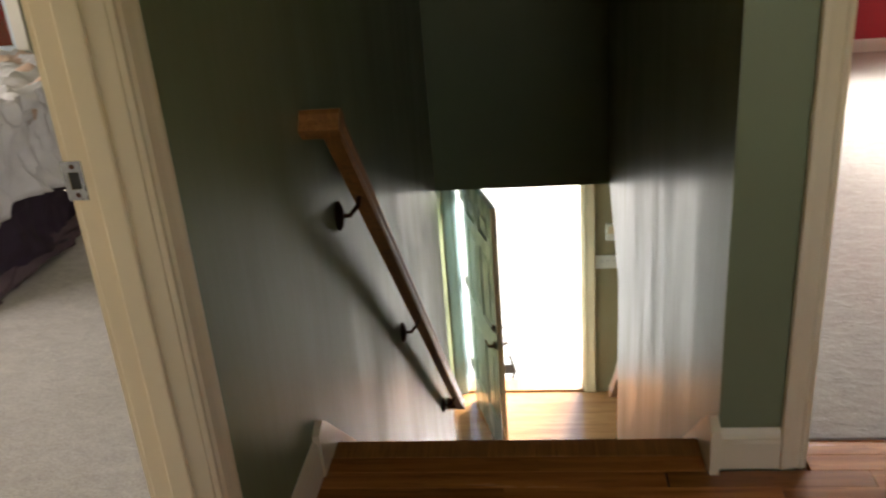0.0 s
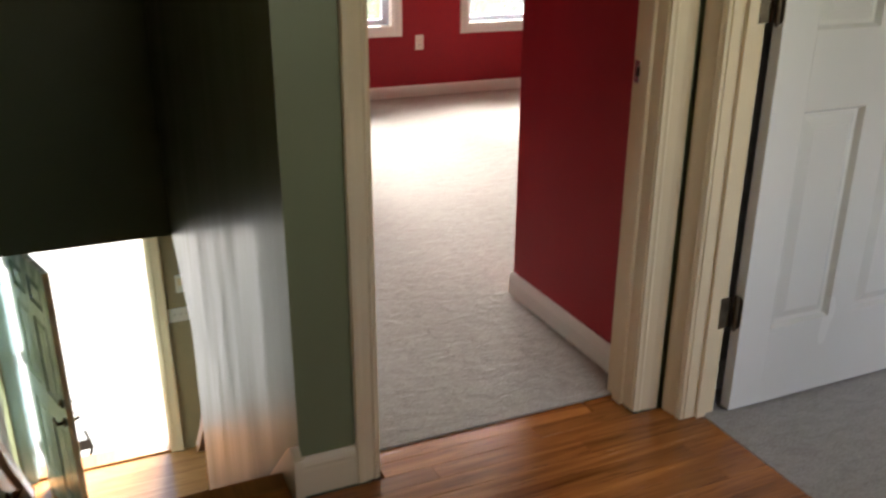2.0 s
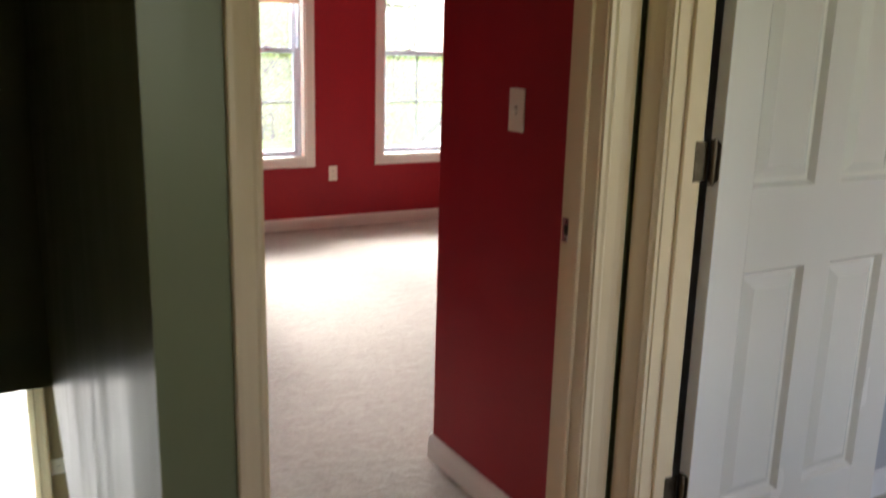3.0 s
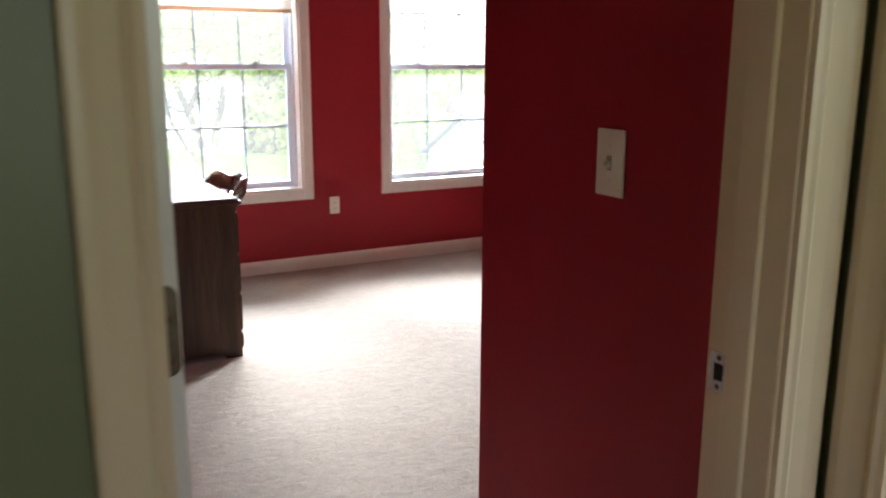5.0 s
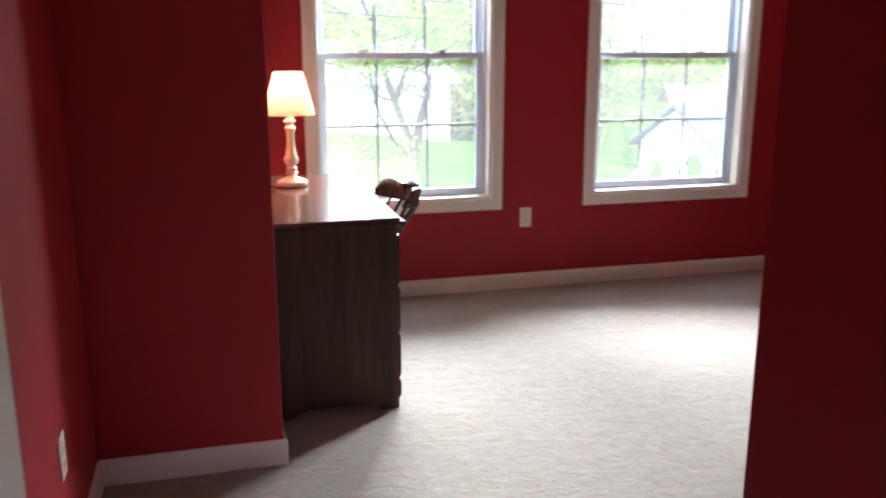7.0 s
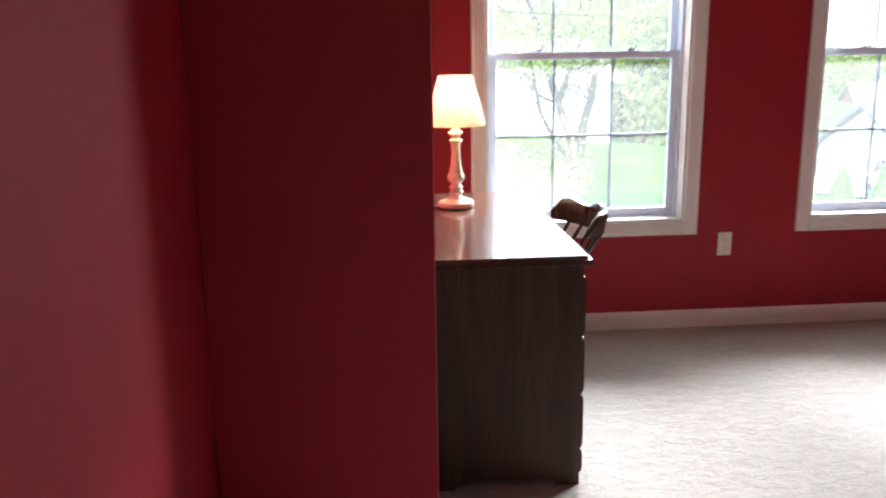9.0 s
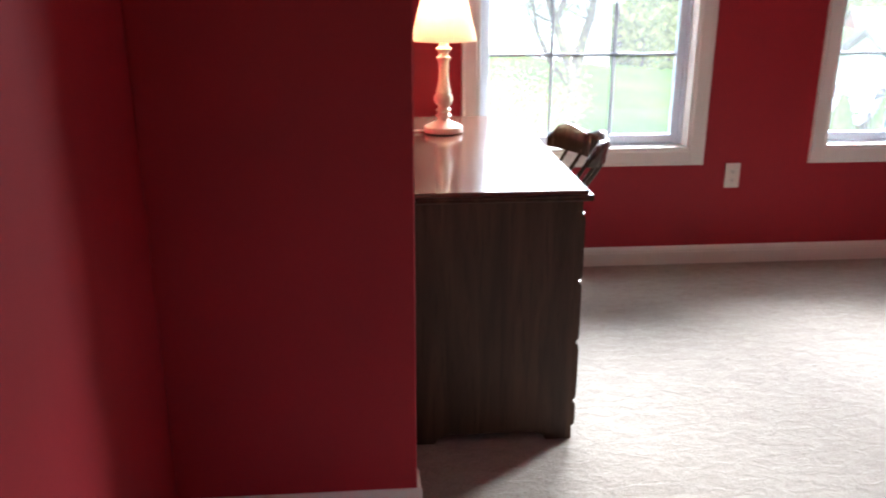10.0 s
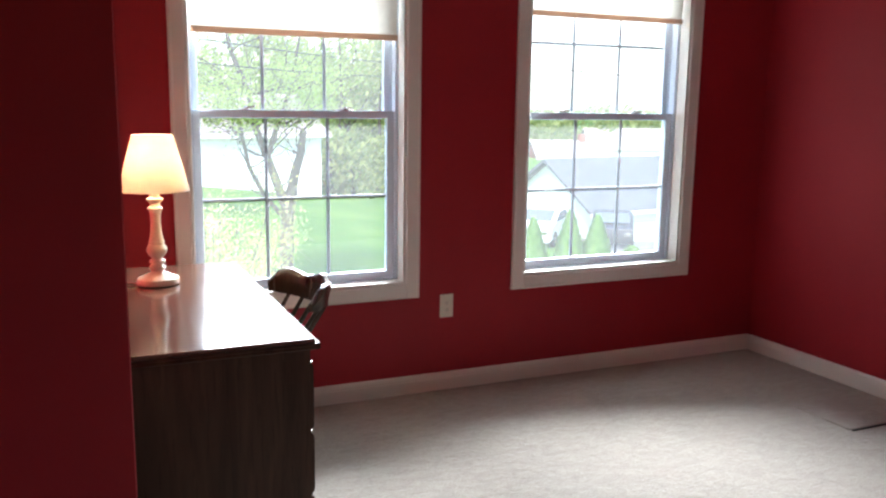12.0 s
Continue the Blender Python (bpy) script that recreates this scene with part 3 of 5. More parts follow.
window("window_2", *W2, 1.815)


# ---- doors ----
def hinge_leaf(w, z, h=0.047, r=0.012):
    """Thin plate on the door's edge with two rounded corners."""
    pts = [(w, -h), (w, h)]
    for c, a0 in ((h - r, 90), (-h + r, 180)):
        pts += [(0.002 + r + r * math.cos(math.radians(a0 + 15 * k)), c + r * math.sin(math.radians(a0 + 15 * k))) for k in range(7)]
    bm = bmesh.new()
    front = [bm.verts.new((-0.0018, u, z + v)) for u, v in pts]
    back = [bm.verts.new((0.0002, u, z + v)) for u, v in pts]
    bm.faces.new(front)
    bm.faces.new(list(reversed(back)))
    for k in range(len(pts)):
        q = (k + 1) % len(pts)
        bm.faces.new((front[q], front[k], back[k], back[q]))
    return bm


def panel_door(name, label, w, at, turn, mat, hinge_z=(0.30, 1.11, 1.80), knob=True, category="door", height=2.025, barrel=(-0.004, 0.041)):
    """Six-panel leaf: hinge edge at local x=0, leaf along +x, faces at y=0 and y=0.035."""
    d = thing(name, label, category, at, turn, kind="structure")
    T = 0.035
    st, mid = 0.112, 0.095
    rails = [(0.0, 0.235), (0.845, 1.045), (1.635, 1.735), (1.915, height)]
    for a, b in ((0, st), (w - st, w)):
        part("stile", a_box(a, 0, 0, b, T, height, bevel=0.0012), mat, d)
    for a, b in rails:
        part("rail", a_box(st, 0, a, w - st, T, b), mat, d)
    zs = [(0.235, 0.845), (1.045, 1.635), (1.735, 1.915)]
    for a, b in zs:
        part("mullion", a_box(w / 2 - mid / 2, 0, a, w / 2 + mid / 2, T, b), mat, d)
    for a, b in zs:
        for x0, x1 in ((st, w / 2 - mid / 2), (w / 2 + mid / 2, w - st)):
            bm = bmesh.new()
            for y, s in ((0, 1), (T, -1)):
                steps = [(0.0, 0.0), (0.010, 0.016), (0.020, 0.016), (0.046, 0.003)]
                rings = [[bm.verts.new((px, y + s * dep, pz)) for px, pz in ((x0 + i, a + i), (x1 - i, a + i), (x1 - i, b - i), (x0 + i, b - i))] for i, dep in steps]
                for r, q in zip(rings, rings[1:]):
                    for k in range(4):
                        bm.faces.new((r[k], r[(k + 1) % 4], q[(k + 1) % 4], q[k]))
                bm.faces.new(rings[-1])
            part("panel", bm, mat, d)
    for z in hinge_z:
        h = part("hinge", hinge_leaf(T - 0.001, z), BRONZE, d, "aged bronze butt hinge")
        part("hinge_barrel", lathe(bmesh.new(), [(0.003, -0.052), (0.0055, -0.047), (0.0055, 0.047), (0.003, 0.052)], 12, Matrix.Translation((*barrel, z))), BRONZE, h, "", True)
        for sx, sz in ((0.012, -0.032), (0.024, -0.012), (0.012, 0.012), (0.024, 0.032)):
            part("screw", lathe(bmesh.new(), [(0.0035, 0), (0.0035, 0.0009), (0.001, 0.0012)], 8, Matrix.Translation((-0.0016, sx, z + sz)) @ pose(0, 0, 0, 0, -90, 0)), DARKMETAL, h)
    if knob:
        for y, s in ((0, -1), (T, 1)):
            m = Matrix.Translation((w - 0.062, y, 0.932)) @ pose(0, 0, 0, -90 * s, 0, 0)
            kb = part("knob", lathe(bmesh.new(), [(0.010, 0.004), (0.011, 0.022), (0.015, 0.028), (0.021, 0.040), (0.0265, 0.056), (0.0275, 0.061), (0.025, 0.064), (0.012, 0.066)], 24, m), NICKEL, d, "satin nickel door knob", True)
            part("rose", lathe(bmesh.new(), [(0.0335, 0.0), (0.034, 0.003), (0.029, 0.007), (0.016, 0.010), (0.012, 0.014)], 28, m), NICKEL, kb, "", True)
        part("latch_plate", a_box(w, 0.006, 0.915, w + 0.0012, T - 0.006, 0.975), NICKEL, d, "nickel latch plate")
    return d


panel_door("door_red_room", "white six-panel door standing open into the red room", 0.745, (0.812, 0.030, 0.012), 88, DOORWHITE, hinge_z=(0.30, 1.095, 1.80))
panel_door("door_spare", "white six-panel door standing open into the spare room", 0.745, (1.772, -0.232, 0.012), 0, DOORWHITE, barrel=(-0.012, 0.010))

for z in (0.312, 1.122, 1.812):
    part("hinge_leaf", a_box(1.718, -0.2066, z - 0.045, 1.757, -0.2050, z + 0.045, bevel=0.0005), BRONZE, spare_frame, "aged bronze hinge leaf")


def front_door():
    """Six-panel entry door on long hinges, leaf along local x, faces at y=-T and y=0."""
    d = thing("door_front", "grey-green panelled front door standing open inwards", "door", (-0.375, FY + 0.005, LOW + 0.012), -73, kind="structure")
    x0, w, T, hh = 0.105, 0.985, 0.044, 2.03
    m = paint("teal_grey_door_paint", (0.34, 0.45, 0.46), 0.26)
    for ob in front_frame.children:
        if max(v.co.x for v in ob.data.vertices) < 0:
            ob.data.materials[0] = m
    st, mid = 0.12, (x0 + w) / 2
    for a, b in ((x0, x0 + st), (w - st, w)):
        part("stile", a_box(a, -T, 0, b, 0, hh, bevel=0.002), m, d)
    rows = [(0.26, 0.86), (1.04, 1.62), (1.73, 1.91)]
    for a, b in ((0, 0.26), (0.86, 1.04), (1.62, 1.73), (1.91, hh)):
        part("rail", a_box(x0 + st, -T, a, w - st, 0, b), m, d)
    for a, b in rows:
        part("mullion", a_box(mid - 0.05, -T, a, mid + 0.05, 0, b), m, d)
        for p, q in ((x0 + st, mid - 0.05), (mid + 0.05, w - st)):
            bm = bmesh.new()
            for y, sg in ((-T, 1), (0, -1)):
                rings = [[bm.verts.new((px, y + sg * dep, pz)) for px, pz in ((p + i, a + i), (q - i, a + i), (q - i, b - i), (p + i, b - i))] for i, dep in ((0.0, 0.0), (0.012, 0.014), (0.022, 0.014), (0.046, 0.004))]
                for r, t in zip(rings, rings[1:]):
                    for k in range(4):
                        bm.faces.new((r[k], r[(k + 1) % 4], t[(k + 1) % 4], t[k]))
                bm.faces.new(rings[-1])
            part("panel", bm, m, d)
    for z in (0.28, 1.05, 1.80):
        h = part("hinge", a_box(-0.075, -0.030, z - 0.05, x0 + 0.001, -0.022, z + 0.05, bevel=0.002), BRONZE, d, "dark bronze hinge")
        part("hinge_barrel", lathe(bmesh.new(), [(0.004, z - 0.06), (0.008, z - 0.054), (0.008, z + 0.054), (0.004, z + 0.06)], 12, Matrix.Translation((0.01, -0.018, 0))), BRONZE, h, "", True)
    for z, n in ((0.96, "lever_handle"), (1.10, "deadbolt")):
        for sg, y in ((-1, -T), (1, 0)):
            mm = Matrix.Translation((w - 0.065, y, z)) @ pose(0, 0, 0, -90 * sg, 0, 0)
            bm = lathe(bmesh.new(), [(0.032, 0), (0.033, 0.006), (0.022, 0.012), (0.012, 0.016), (0.011, 0.045 if n == "lever_handle" else 0.022)], 20, mm)
            if n == "lever_handle":
                sweep(bm, [(w - 0.065, y + sg * 0.045, z), (w - 0.11, y + sg * 0.05, z + 0.002), (w - 0.165, y + sg * 0.046, z - 0.004)], [0.009, 0.008, 0.006], 8)
            part(n, bm, BRONZE, d, "", True)
    part("door_edge_strip", a_box(w, -T + 0.002, 0.002, w + 0.002, -0.002, hh - 0.002), TRIM, d, "pale door edge")


front_door()


def strike_plate(name, m, label):
    s = thing(name, label, "strike plate", (0, 0, 0))
    s.matrix_basis = m
    bm = bmesh.new()
    for a in ((-0.014, -0.029, -0.008, 0.029), (0.008, -0.029, 0.016, 0.029), (-0.008, -0.029, 0.008, -0.013), (-0.008, 0.013, 0.008, 0.029)):
        box(bm, a[0], 0, a[1], a[2], 0.0016, a[3])
    sweep(bm, [(0.016, 0.001, -0.014), (0.022, -0.003, -0.014)], 0.0012, 6)
    part("plate", bm, NICKEL, s)
    part("latch_hole", a_box(-0.0075, 0.0002, -0.0125, 0.0075, 0.0007, 0.0125), SLOT, s)
    for z in (-0.021, 0.021):
        part("screw", lathe(bmesh.new(), [(0.0036, 0.0015), (0.0036, 0.0022), (0.001, 0.0026)], 10, pose(0, 0, z, -90, 0, 0)), DARKMETAL, s)


strike_plate("strike_plate", Matrix(((0, -1, 0, 1.530), (1, 0, 0, -0.008), (0, 0, 1, 0.945), (0, 0, 0, 1))), "nickel strike plate let into the cream door jamb")
strike_plate("strike_plate", Matrix(((-1, 0, 0, -0.470), (0, -1, 0, -0.680), (0, 0, 1, 0.945), (0, 0, 0, 1))), "nickel strike plate on the bedroom door jamb")


# ---- wall plates ----
def plate(name, label, m, kind, gangs=1):
    """Cover plate in local x (width) and z, out along -y."""
    p = thing(name, label, "switch" if kind == "switch" else "outlet", (0, 0, 0))
    p.matrix_basis = m
    w = 0.0349 + 0.0463 * (gangs - 1)
    part("cover_plate", a_box(-w, -0.006, -0.0572, w, 0, 0.0572, bevel=0.0035, seg=2), PLASTIC, p)
    for g in range(gangs):
        x = (g - (gangs - 1) / 2) * 0.0463
        if kind == "switch":
            part("switch_slot", a_box(x - 0.006, -0.0066, -0.0125, x + 0.006, -0.006, 0.0125), SLOT_TAN, p)
            bm = a_box(-0.0045, -0.013, -0.005, 0.0045, 0.0, 0.005, bevel=0.001)
            part("toggle", bm, PLASTIC, p, "", False, pose(x, -0.005, 0, 28, 0, 0))
            sc = (-0.030, 0.030)
        else:
            for z in (-0.0195, 0.0195):
                r = part("receptacle", a_box(x - 0.0165, -0.0078, z - 0.0135, x + 0.0165, -0.0058, z + 0.0135, bevel=0.0009), PLASTIC, p)
                for dx in (-0.006, 0.006):
                    part("slot", a_box(x + dx - 0.001, -0.0083, z - 0.003, x + dx + 0.001, -0.0077, z + 0.005), SLOT, r)
                part("slot", a_box(x - 0.002, -0.0083, z - 0.0095, x + 0.002, -0.0077, z - 0.006), SLOT, r)
            sc = (0.0,)
        for z in sc:
            part("screw", lathe(bmesh.new(), [(0.0033, 0), (0.0033, 0.001), (0.001, 0.0014)], 10, pose(x, -0.006, z, 90, 0, 0)), PLASTIC, p)
    return p


plate("light_switch", "ivory toggle switch plate on the crimson wall", pose(1.603, 0.325, 1.200, 0, 0, -90), "switch")
plate("wall_outlet", "ivory double outlet between the windows", pose(2.745, 4.475, 0.423, 0, 0, 0), "outlet")
plate("wall_outlet", "ivory outlet plate low on the crimson wall", pose(0.615, 2.10, 0.375, 0, 0, 90), "outlet")
plate("light_switch", "ivory triple switch plate by the front door", pose(0.725, FY, LOW + 1.20, 0, 0, 0), "switch", 3)
th = thing("thermostat", "beige thermostat box on the olive entry wall", "thermostat", (0.755, FY, LOW + 1.46))
part("case", a_box(-0.045, -0.028, -0.07, 0.045, 0, 0.07, bevel=0.006, seg=2), PLASTIC, th)
part("dial_cover", a_box(-0.03, -0.032, -0.01, 0.03, -0.028, 0.05, bevel=0.002), TRIM, th)


# ---- red room furniture ----
def desk():
    x0, x1, y0, y1, zt = 1.195, 1.672, 2.985, 4.165, 0.76
    d = thing("desk", "dark walnut pedestal desk with a worn glossy top", "desk", ((x0 + x1) / 2, (y0 + y1) / 2, 0.004))
    o = Matrix.Translation(-Vector(((x0 + x1) / 2, (y0 + y1) / 2, 0.004)))
    def P(n, bm, m, par=d, label="", smooth=False):
        bmesh.ops.transform(bm, matrix=o, verts=bm.verts[:])
        return part(n, bm, m, par, label, smooth)
    foot = [(x0, 0.004), (x0 + 0.075, 0.004), (x0 + 0.085, 0.022), (x0 + 0.12, 0.032), (x1 - 0.12, 0.032), (x1 - 0.085, 0.022), (x1 - 0.075, 0.004), (x1, 0.004), (x1, zt - 0.028), (x0, zt - 0.028)]
    for y in (y0, y0 + 0.40, y1 - 0.02):
        P("side_panel", prism(bmesh.new(), foot, 0.02, "y", y), DESK)
    P("back_panel", a_box(x0, y0 + 0.02, 0.05, x0 + 0.012, y1 - 0.02, zt - 0.03), DESK)
    prof = [(-0.0, 0), (0.012, 0), (0.018, 0.004), (0.020, 0.010), (0.016, 0.016), (0.020, 0.020), (0.020, 0.026), (0.014, 0.028), (0, 0.028)]
    P("desktop", a_box(x0, y0 - 0.008, zt - 0.026, x1 + 0.012, y1 + 0.008, zt, bevel=0.004, seg=2), DESKTOP, d, "walnut top with ring marks and wear")
    bm = bmesh.new()
    trim_run(bm, [(u * 0.5, v * 0.62) for u, v in prof], (x0, y0 - 0.008, zt - 0.028), (x1 + 0.012, y0 - 0.008, zt - 0.028), (0, -1, 0), (0, 0, 1))
    trim_run(bm, [(u * 0.7, v * 0.62) for u, v in prof], (x1 + 0.012, y0 - 0.014, zt - 0.028), (x1 + 0.012, y1 + 0.01, zt - 0.028), (1, 0, 0), (0, 0, 1))
    P("edge_moulding", bm, DESK)
    zs = [(0.045, 0.123), (0.130, 0.308), (0.316, 0.492), (0.502, 0.690)]
    for a, b in zs:
        dr = P("drawer_front", prism(bmesh.new(), [(x1 - 0.02, a), (x1 + 0.003, a), (x1 + 0.008, a + 0.006), (x1 + 0.010, a + 0.02), (x1 + 0.010, b - 0.02), (x1 + 0.008, b - 0.006), (x1 + 0.003, b), (x1 - 0.02, b)], 0.41, "y", y0 + 0.004), DESK)
        P("drawer_pull", sweep(bmesh.new(), [(x1 + 0.009, y0 + 0.16, (a + b) / 2), (x1 + 0.022, y0 + 0.175, (a + b) / 2 - 0.006), (x1 + 0.022, y0 + 0.235, (a + b) / 2 - 0.006), (x1 + 0.009, y0 + 0.25, (a + b) / 2)], 0.004, 8), BRONZE, dr, "", True)
        P("drawer_lip", a_box(x1 - 0.006, y0 + 0.001, b + 0.0005, x1 + 0.004, y0 + 0.41, b + 0.006), NICKEL, dr)
    P("knee_drawer", a_box(x1 - 0.02, y0 + 0.425, 0.62, x1 + 0.012, y1 - 0.022, 0.722, bevel=0.004), DESK)
    P("modesty_rail", a_box(x1 - 0.03, y0 + 0.02, 0.694, x1, y1 - 0.02, 0.732), DESK)


desk()


def table_lamp(x, y, z):
    l = thing("table_lamp", "cream turned table lamp with a lit tapered shade", "lamp", (x, y, z))
    prof = [(0.069, 0.0), (0.070, 0.012), (0.067, 0.020), (0.045, 0.030), (0.027, 0.037), (0.020, 0.044), (0.021, 0.048), (0.027, 0.053), (0.028, 0.058), (0.022, 0.064), (0.020, 0.068), (0.026, 0.074), (0.026, 0.080), (0.019, 0.085), (0.018, 0.090), (0.028, 0.100), (0.0335, 0.112), (0.033, 0.124), (0.026, 0.135), (0.024, 0.138), (0.027, 0.141), (0.025, 0.146), (0.021, 0.160), (0.018, 0.185), (0.0165, 0.212), (0.0175, 0.236), (0.021, 0.252), (0.025, 0.256), (0.026, 0.260), (0.018, 0.266), (0.017, 0.276), (0.022, 0.282), (0.028, 0.288), (0.028, 0.292), (0.018, 0.297), (0.016, 0.318), (0.018, 0.320), (0.010, 0.330)]
    part("base", lathe(bmesh.new(), prof, 36), LAMPBASE, l, "cream turned base", True)
    bm = bmesh.new()
    n = 48
    rows = [(0.1135, 0.318), (0.110, 0.336), (0.0905, 0.418), (0.068, 0.495), (0.065, 0.506)]
    for dr in (0, -0.0016):
        rings = [[bm.verts.new(((r + dr) * math.cos(2 * math.pi * i / n), (r + dr) * math.sin(2 * math.pi * i / n), h)) for i in range(n)] for r, h in rows]
        for a, b in zip(rings, rings[1:]):
            for i in range(n):
                bm.faces.new((a[i], a[(i + 1) % n], b[(i + 1) % n], b[i]))
        if dr == 0:
            outer = rings
    for i in range(n):
        for a, b in ((outer[0], rings[0]), (outer[-1], rings[-1])):
            bm.faces.new((a[i], a[(i + 1) % n], b[(i + 1) % n], b[i]))
    part("shade", bm, SHADE, l, "lit cream linen shade", True)
    bm = bmesh.new()
    for i in range(3):
        t = 2 * math.pi * i / 3
        sweep(bm, [(0.012 * math.cos(t), 0.012 * math.sin(t), 0.47), (0.0665 * math.cos(t), 0.0665 * math.sin(t), 0.497)], 0.0012, 6)
    part("spider", bm, NICKEL, l)
    em = bpy.data.materials.new("bulb_glow")
    em.use_nodes = True
    e = bsdf(em)
    e.inputs["Emission Color"].default_value = (1.0, 0.80, 0.54, 1)
    e.inputs["Emission Strength"].default_value = BULB
    part("bulb", lathe(bmesh.new(), [(0.012, 0.33), (0.013, 0.385), (0.022, 0.405), (0.029, 0.43), (0.028, 0.448), (0.018, 0.464), (0.004, 0.47)], 20), em, l, "glowing bulb", True)
    bm = sweep(bmesh.new(), [(-0.068, 0, 0.004), (-0.09, 0.004, 0.004), (-0.12, -0.004, 0.004), (-0.15, -0.03, 0.004)], 0.003, 6)
    part("cord", bm, PLASTIC, l, "white lamp cord")


table_lamp(1.368, 3.835, 0.764)


def chair(x, y, turn):
    """Captain's chair; local +y is the back."""
    c = thing("wooden_chair", "dark wooden chair with a curved scalloped crest rail", "chair", (x, y, 0.004), turn)
    outline = [(0.215 * math.copysign(abs(math.cos(t)) ** 0.6, math.cos(t)), 0.205 * math.copysign(abs(math.sin(t)) ** 0.6, math.sin(t)) - 0.10) for t in [2 * math.pi * k / 32 for k in range(32)]]
    bm = prism(bmesh.new(), outline, 0.034, "z", 0.43)
    bmesh.ops.bevel(bm, geom=[e for e in bm.edges if abs(e.verts[0].co.z - e.verts[1].co.z) < 1e-4], offset=0.01, segments=3, affect="EDGES")
    part("seat", bm, CHAIRWOOD, c, "", True)
    turned = [0.011, 0.015, 0.018, 0.014, 0.017, 0.020, 0.016]
    for sx in (-1, 1):
        for sy in (-1, 1):
            a, b = Vector((sx * 0.195, sy * 0.17 - 0.10, 0)), Vector((sx * 0.155, sy * 0.14 - 0.10, 0.43))
            part("leg", sweep(bmesh.new(), [a.lerp(b, k / 6) for k in range(7)], turned, 12), CHAIRWOOD, c, "", True)
        part("stretcher", sweep(bmesh.new(), [(sx * 0.183, -0.26, 0.13), (sx * 0.183, -0.10, 0.13), (sx * 0.183, 0.06, 0.13)], [0.008, 0.013, 0.008], 10), CHAIRWOOD, c, "", True)
    part("stretcher", sweep(bmesh.new(), [(-0.183, -0.1, 0.13), (0, -0.1, 0.13), (0.183, -0.1, 0.13)], [0.008, 0.013, 0.008], 10), CHAIRWOOD, c, "", True)
    def arc(t):
        return Vector((0.205 * math.sin(t), 0.06 + 0.16 * math.cos(t), 0))
    for t in (-0.85, -0.5, -0.17, 0.17, 0.5, 0.85):
        p = arc(t)
        q = Vector((p.x * 0.82, p.y - 0.135, 0.46))
        part("spindle", sweep(bmesh.new(), [q, q.lerp(p + Vector((0, 0, 0.68)), 0.5), p + Vector((0, 0.008, 0.68))], [0.007, 0.010, 0.007], 10), CHAIRWOOD, c, "", True)
    bm = bmesh.new()
    n = 36
    rings = []
    for k in range(n + 1):
        s = -1 + 2 * k / n
        t = s * 1.32
        p = arc(t)
        out = Vector((math.sin(t), math.cos(t), 0)).normalized()
        top = 0.754 + 0.012 * math.cos(s * math.pi * 3) * (1 - 0.3 * abs(s)) - (0.035 * max(0, abs(s) - 0.82) / 0.18)
        low = 0.662 + 0.018 * s * s
        h = top - low
        ring = []
        for u, v in ((-0.010, 0.0), (0.010, 0.0), (0.015, 0.2), (0.012, 0.55), (0.016, 0.85), (0.010, 1.0), (-0.006, 1.0), (-0.014, 0.85), (-0.010, 0.5), (-0.013, 0.2)):
            ring.append(bm.verts.new(p + out * (u + 0.02 * (v - 0.4)) + Vector((0, 0, low + h * v))))
        rings.append(ring)
    for a, b in zip(rings, rings[1:]):
        for k in range(10):
            bm.faces.new((a[k], a[(k + 1) % 10], b[(k + 1) % 10], b[k]))
    bm.faces.new(rings[0])
    bm.faces.new(rings[-1])
    part("crest_rail", bm, CHAIRWOOD, c, "dark polished crest rail", True)


chair(1.70, 3.745, -82)

# carpet rumpled at a seam by the wall: low flap, dark strip beside it
vent = thing("carpet_flap", "slightly raised carpet flap at a seam, dark strip along its edge", "vent", (4.36, 3.47, 0.004))
part("flap", a_box(-0.20, -0.155, 0, 0.24, 0.165, 0.006, bevel=0.003), CARPET, vent)
part("slot", a_box(-0.19, -0.168, 0, 0.24, -0.158, 0.004), SLOT, vent)


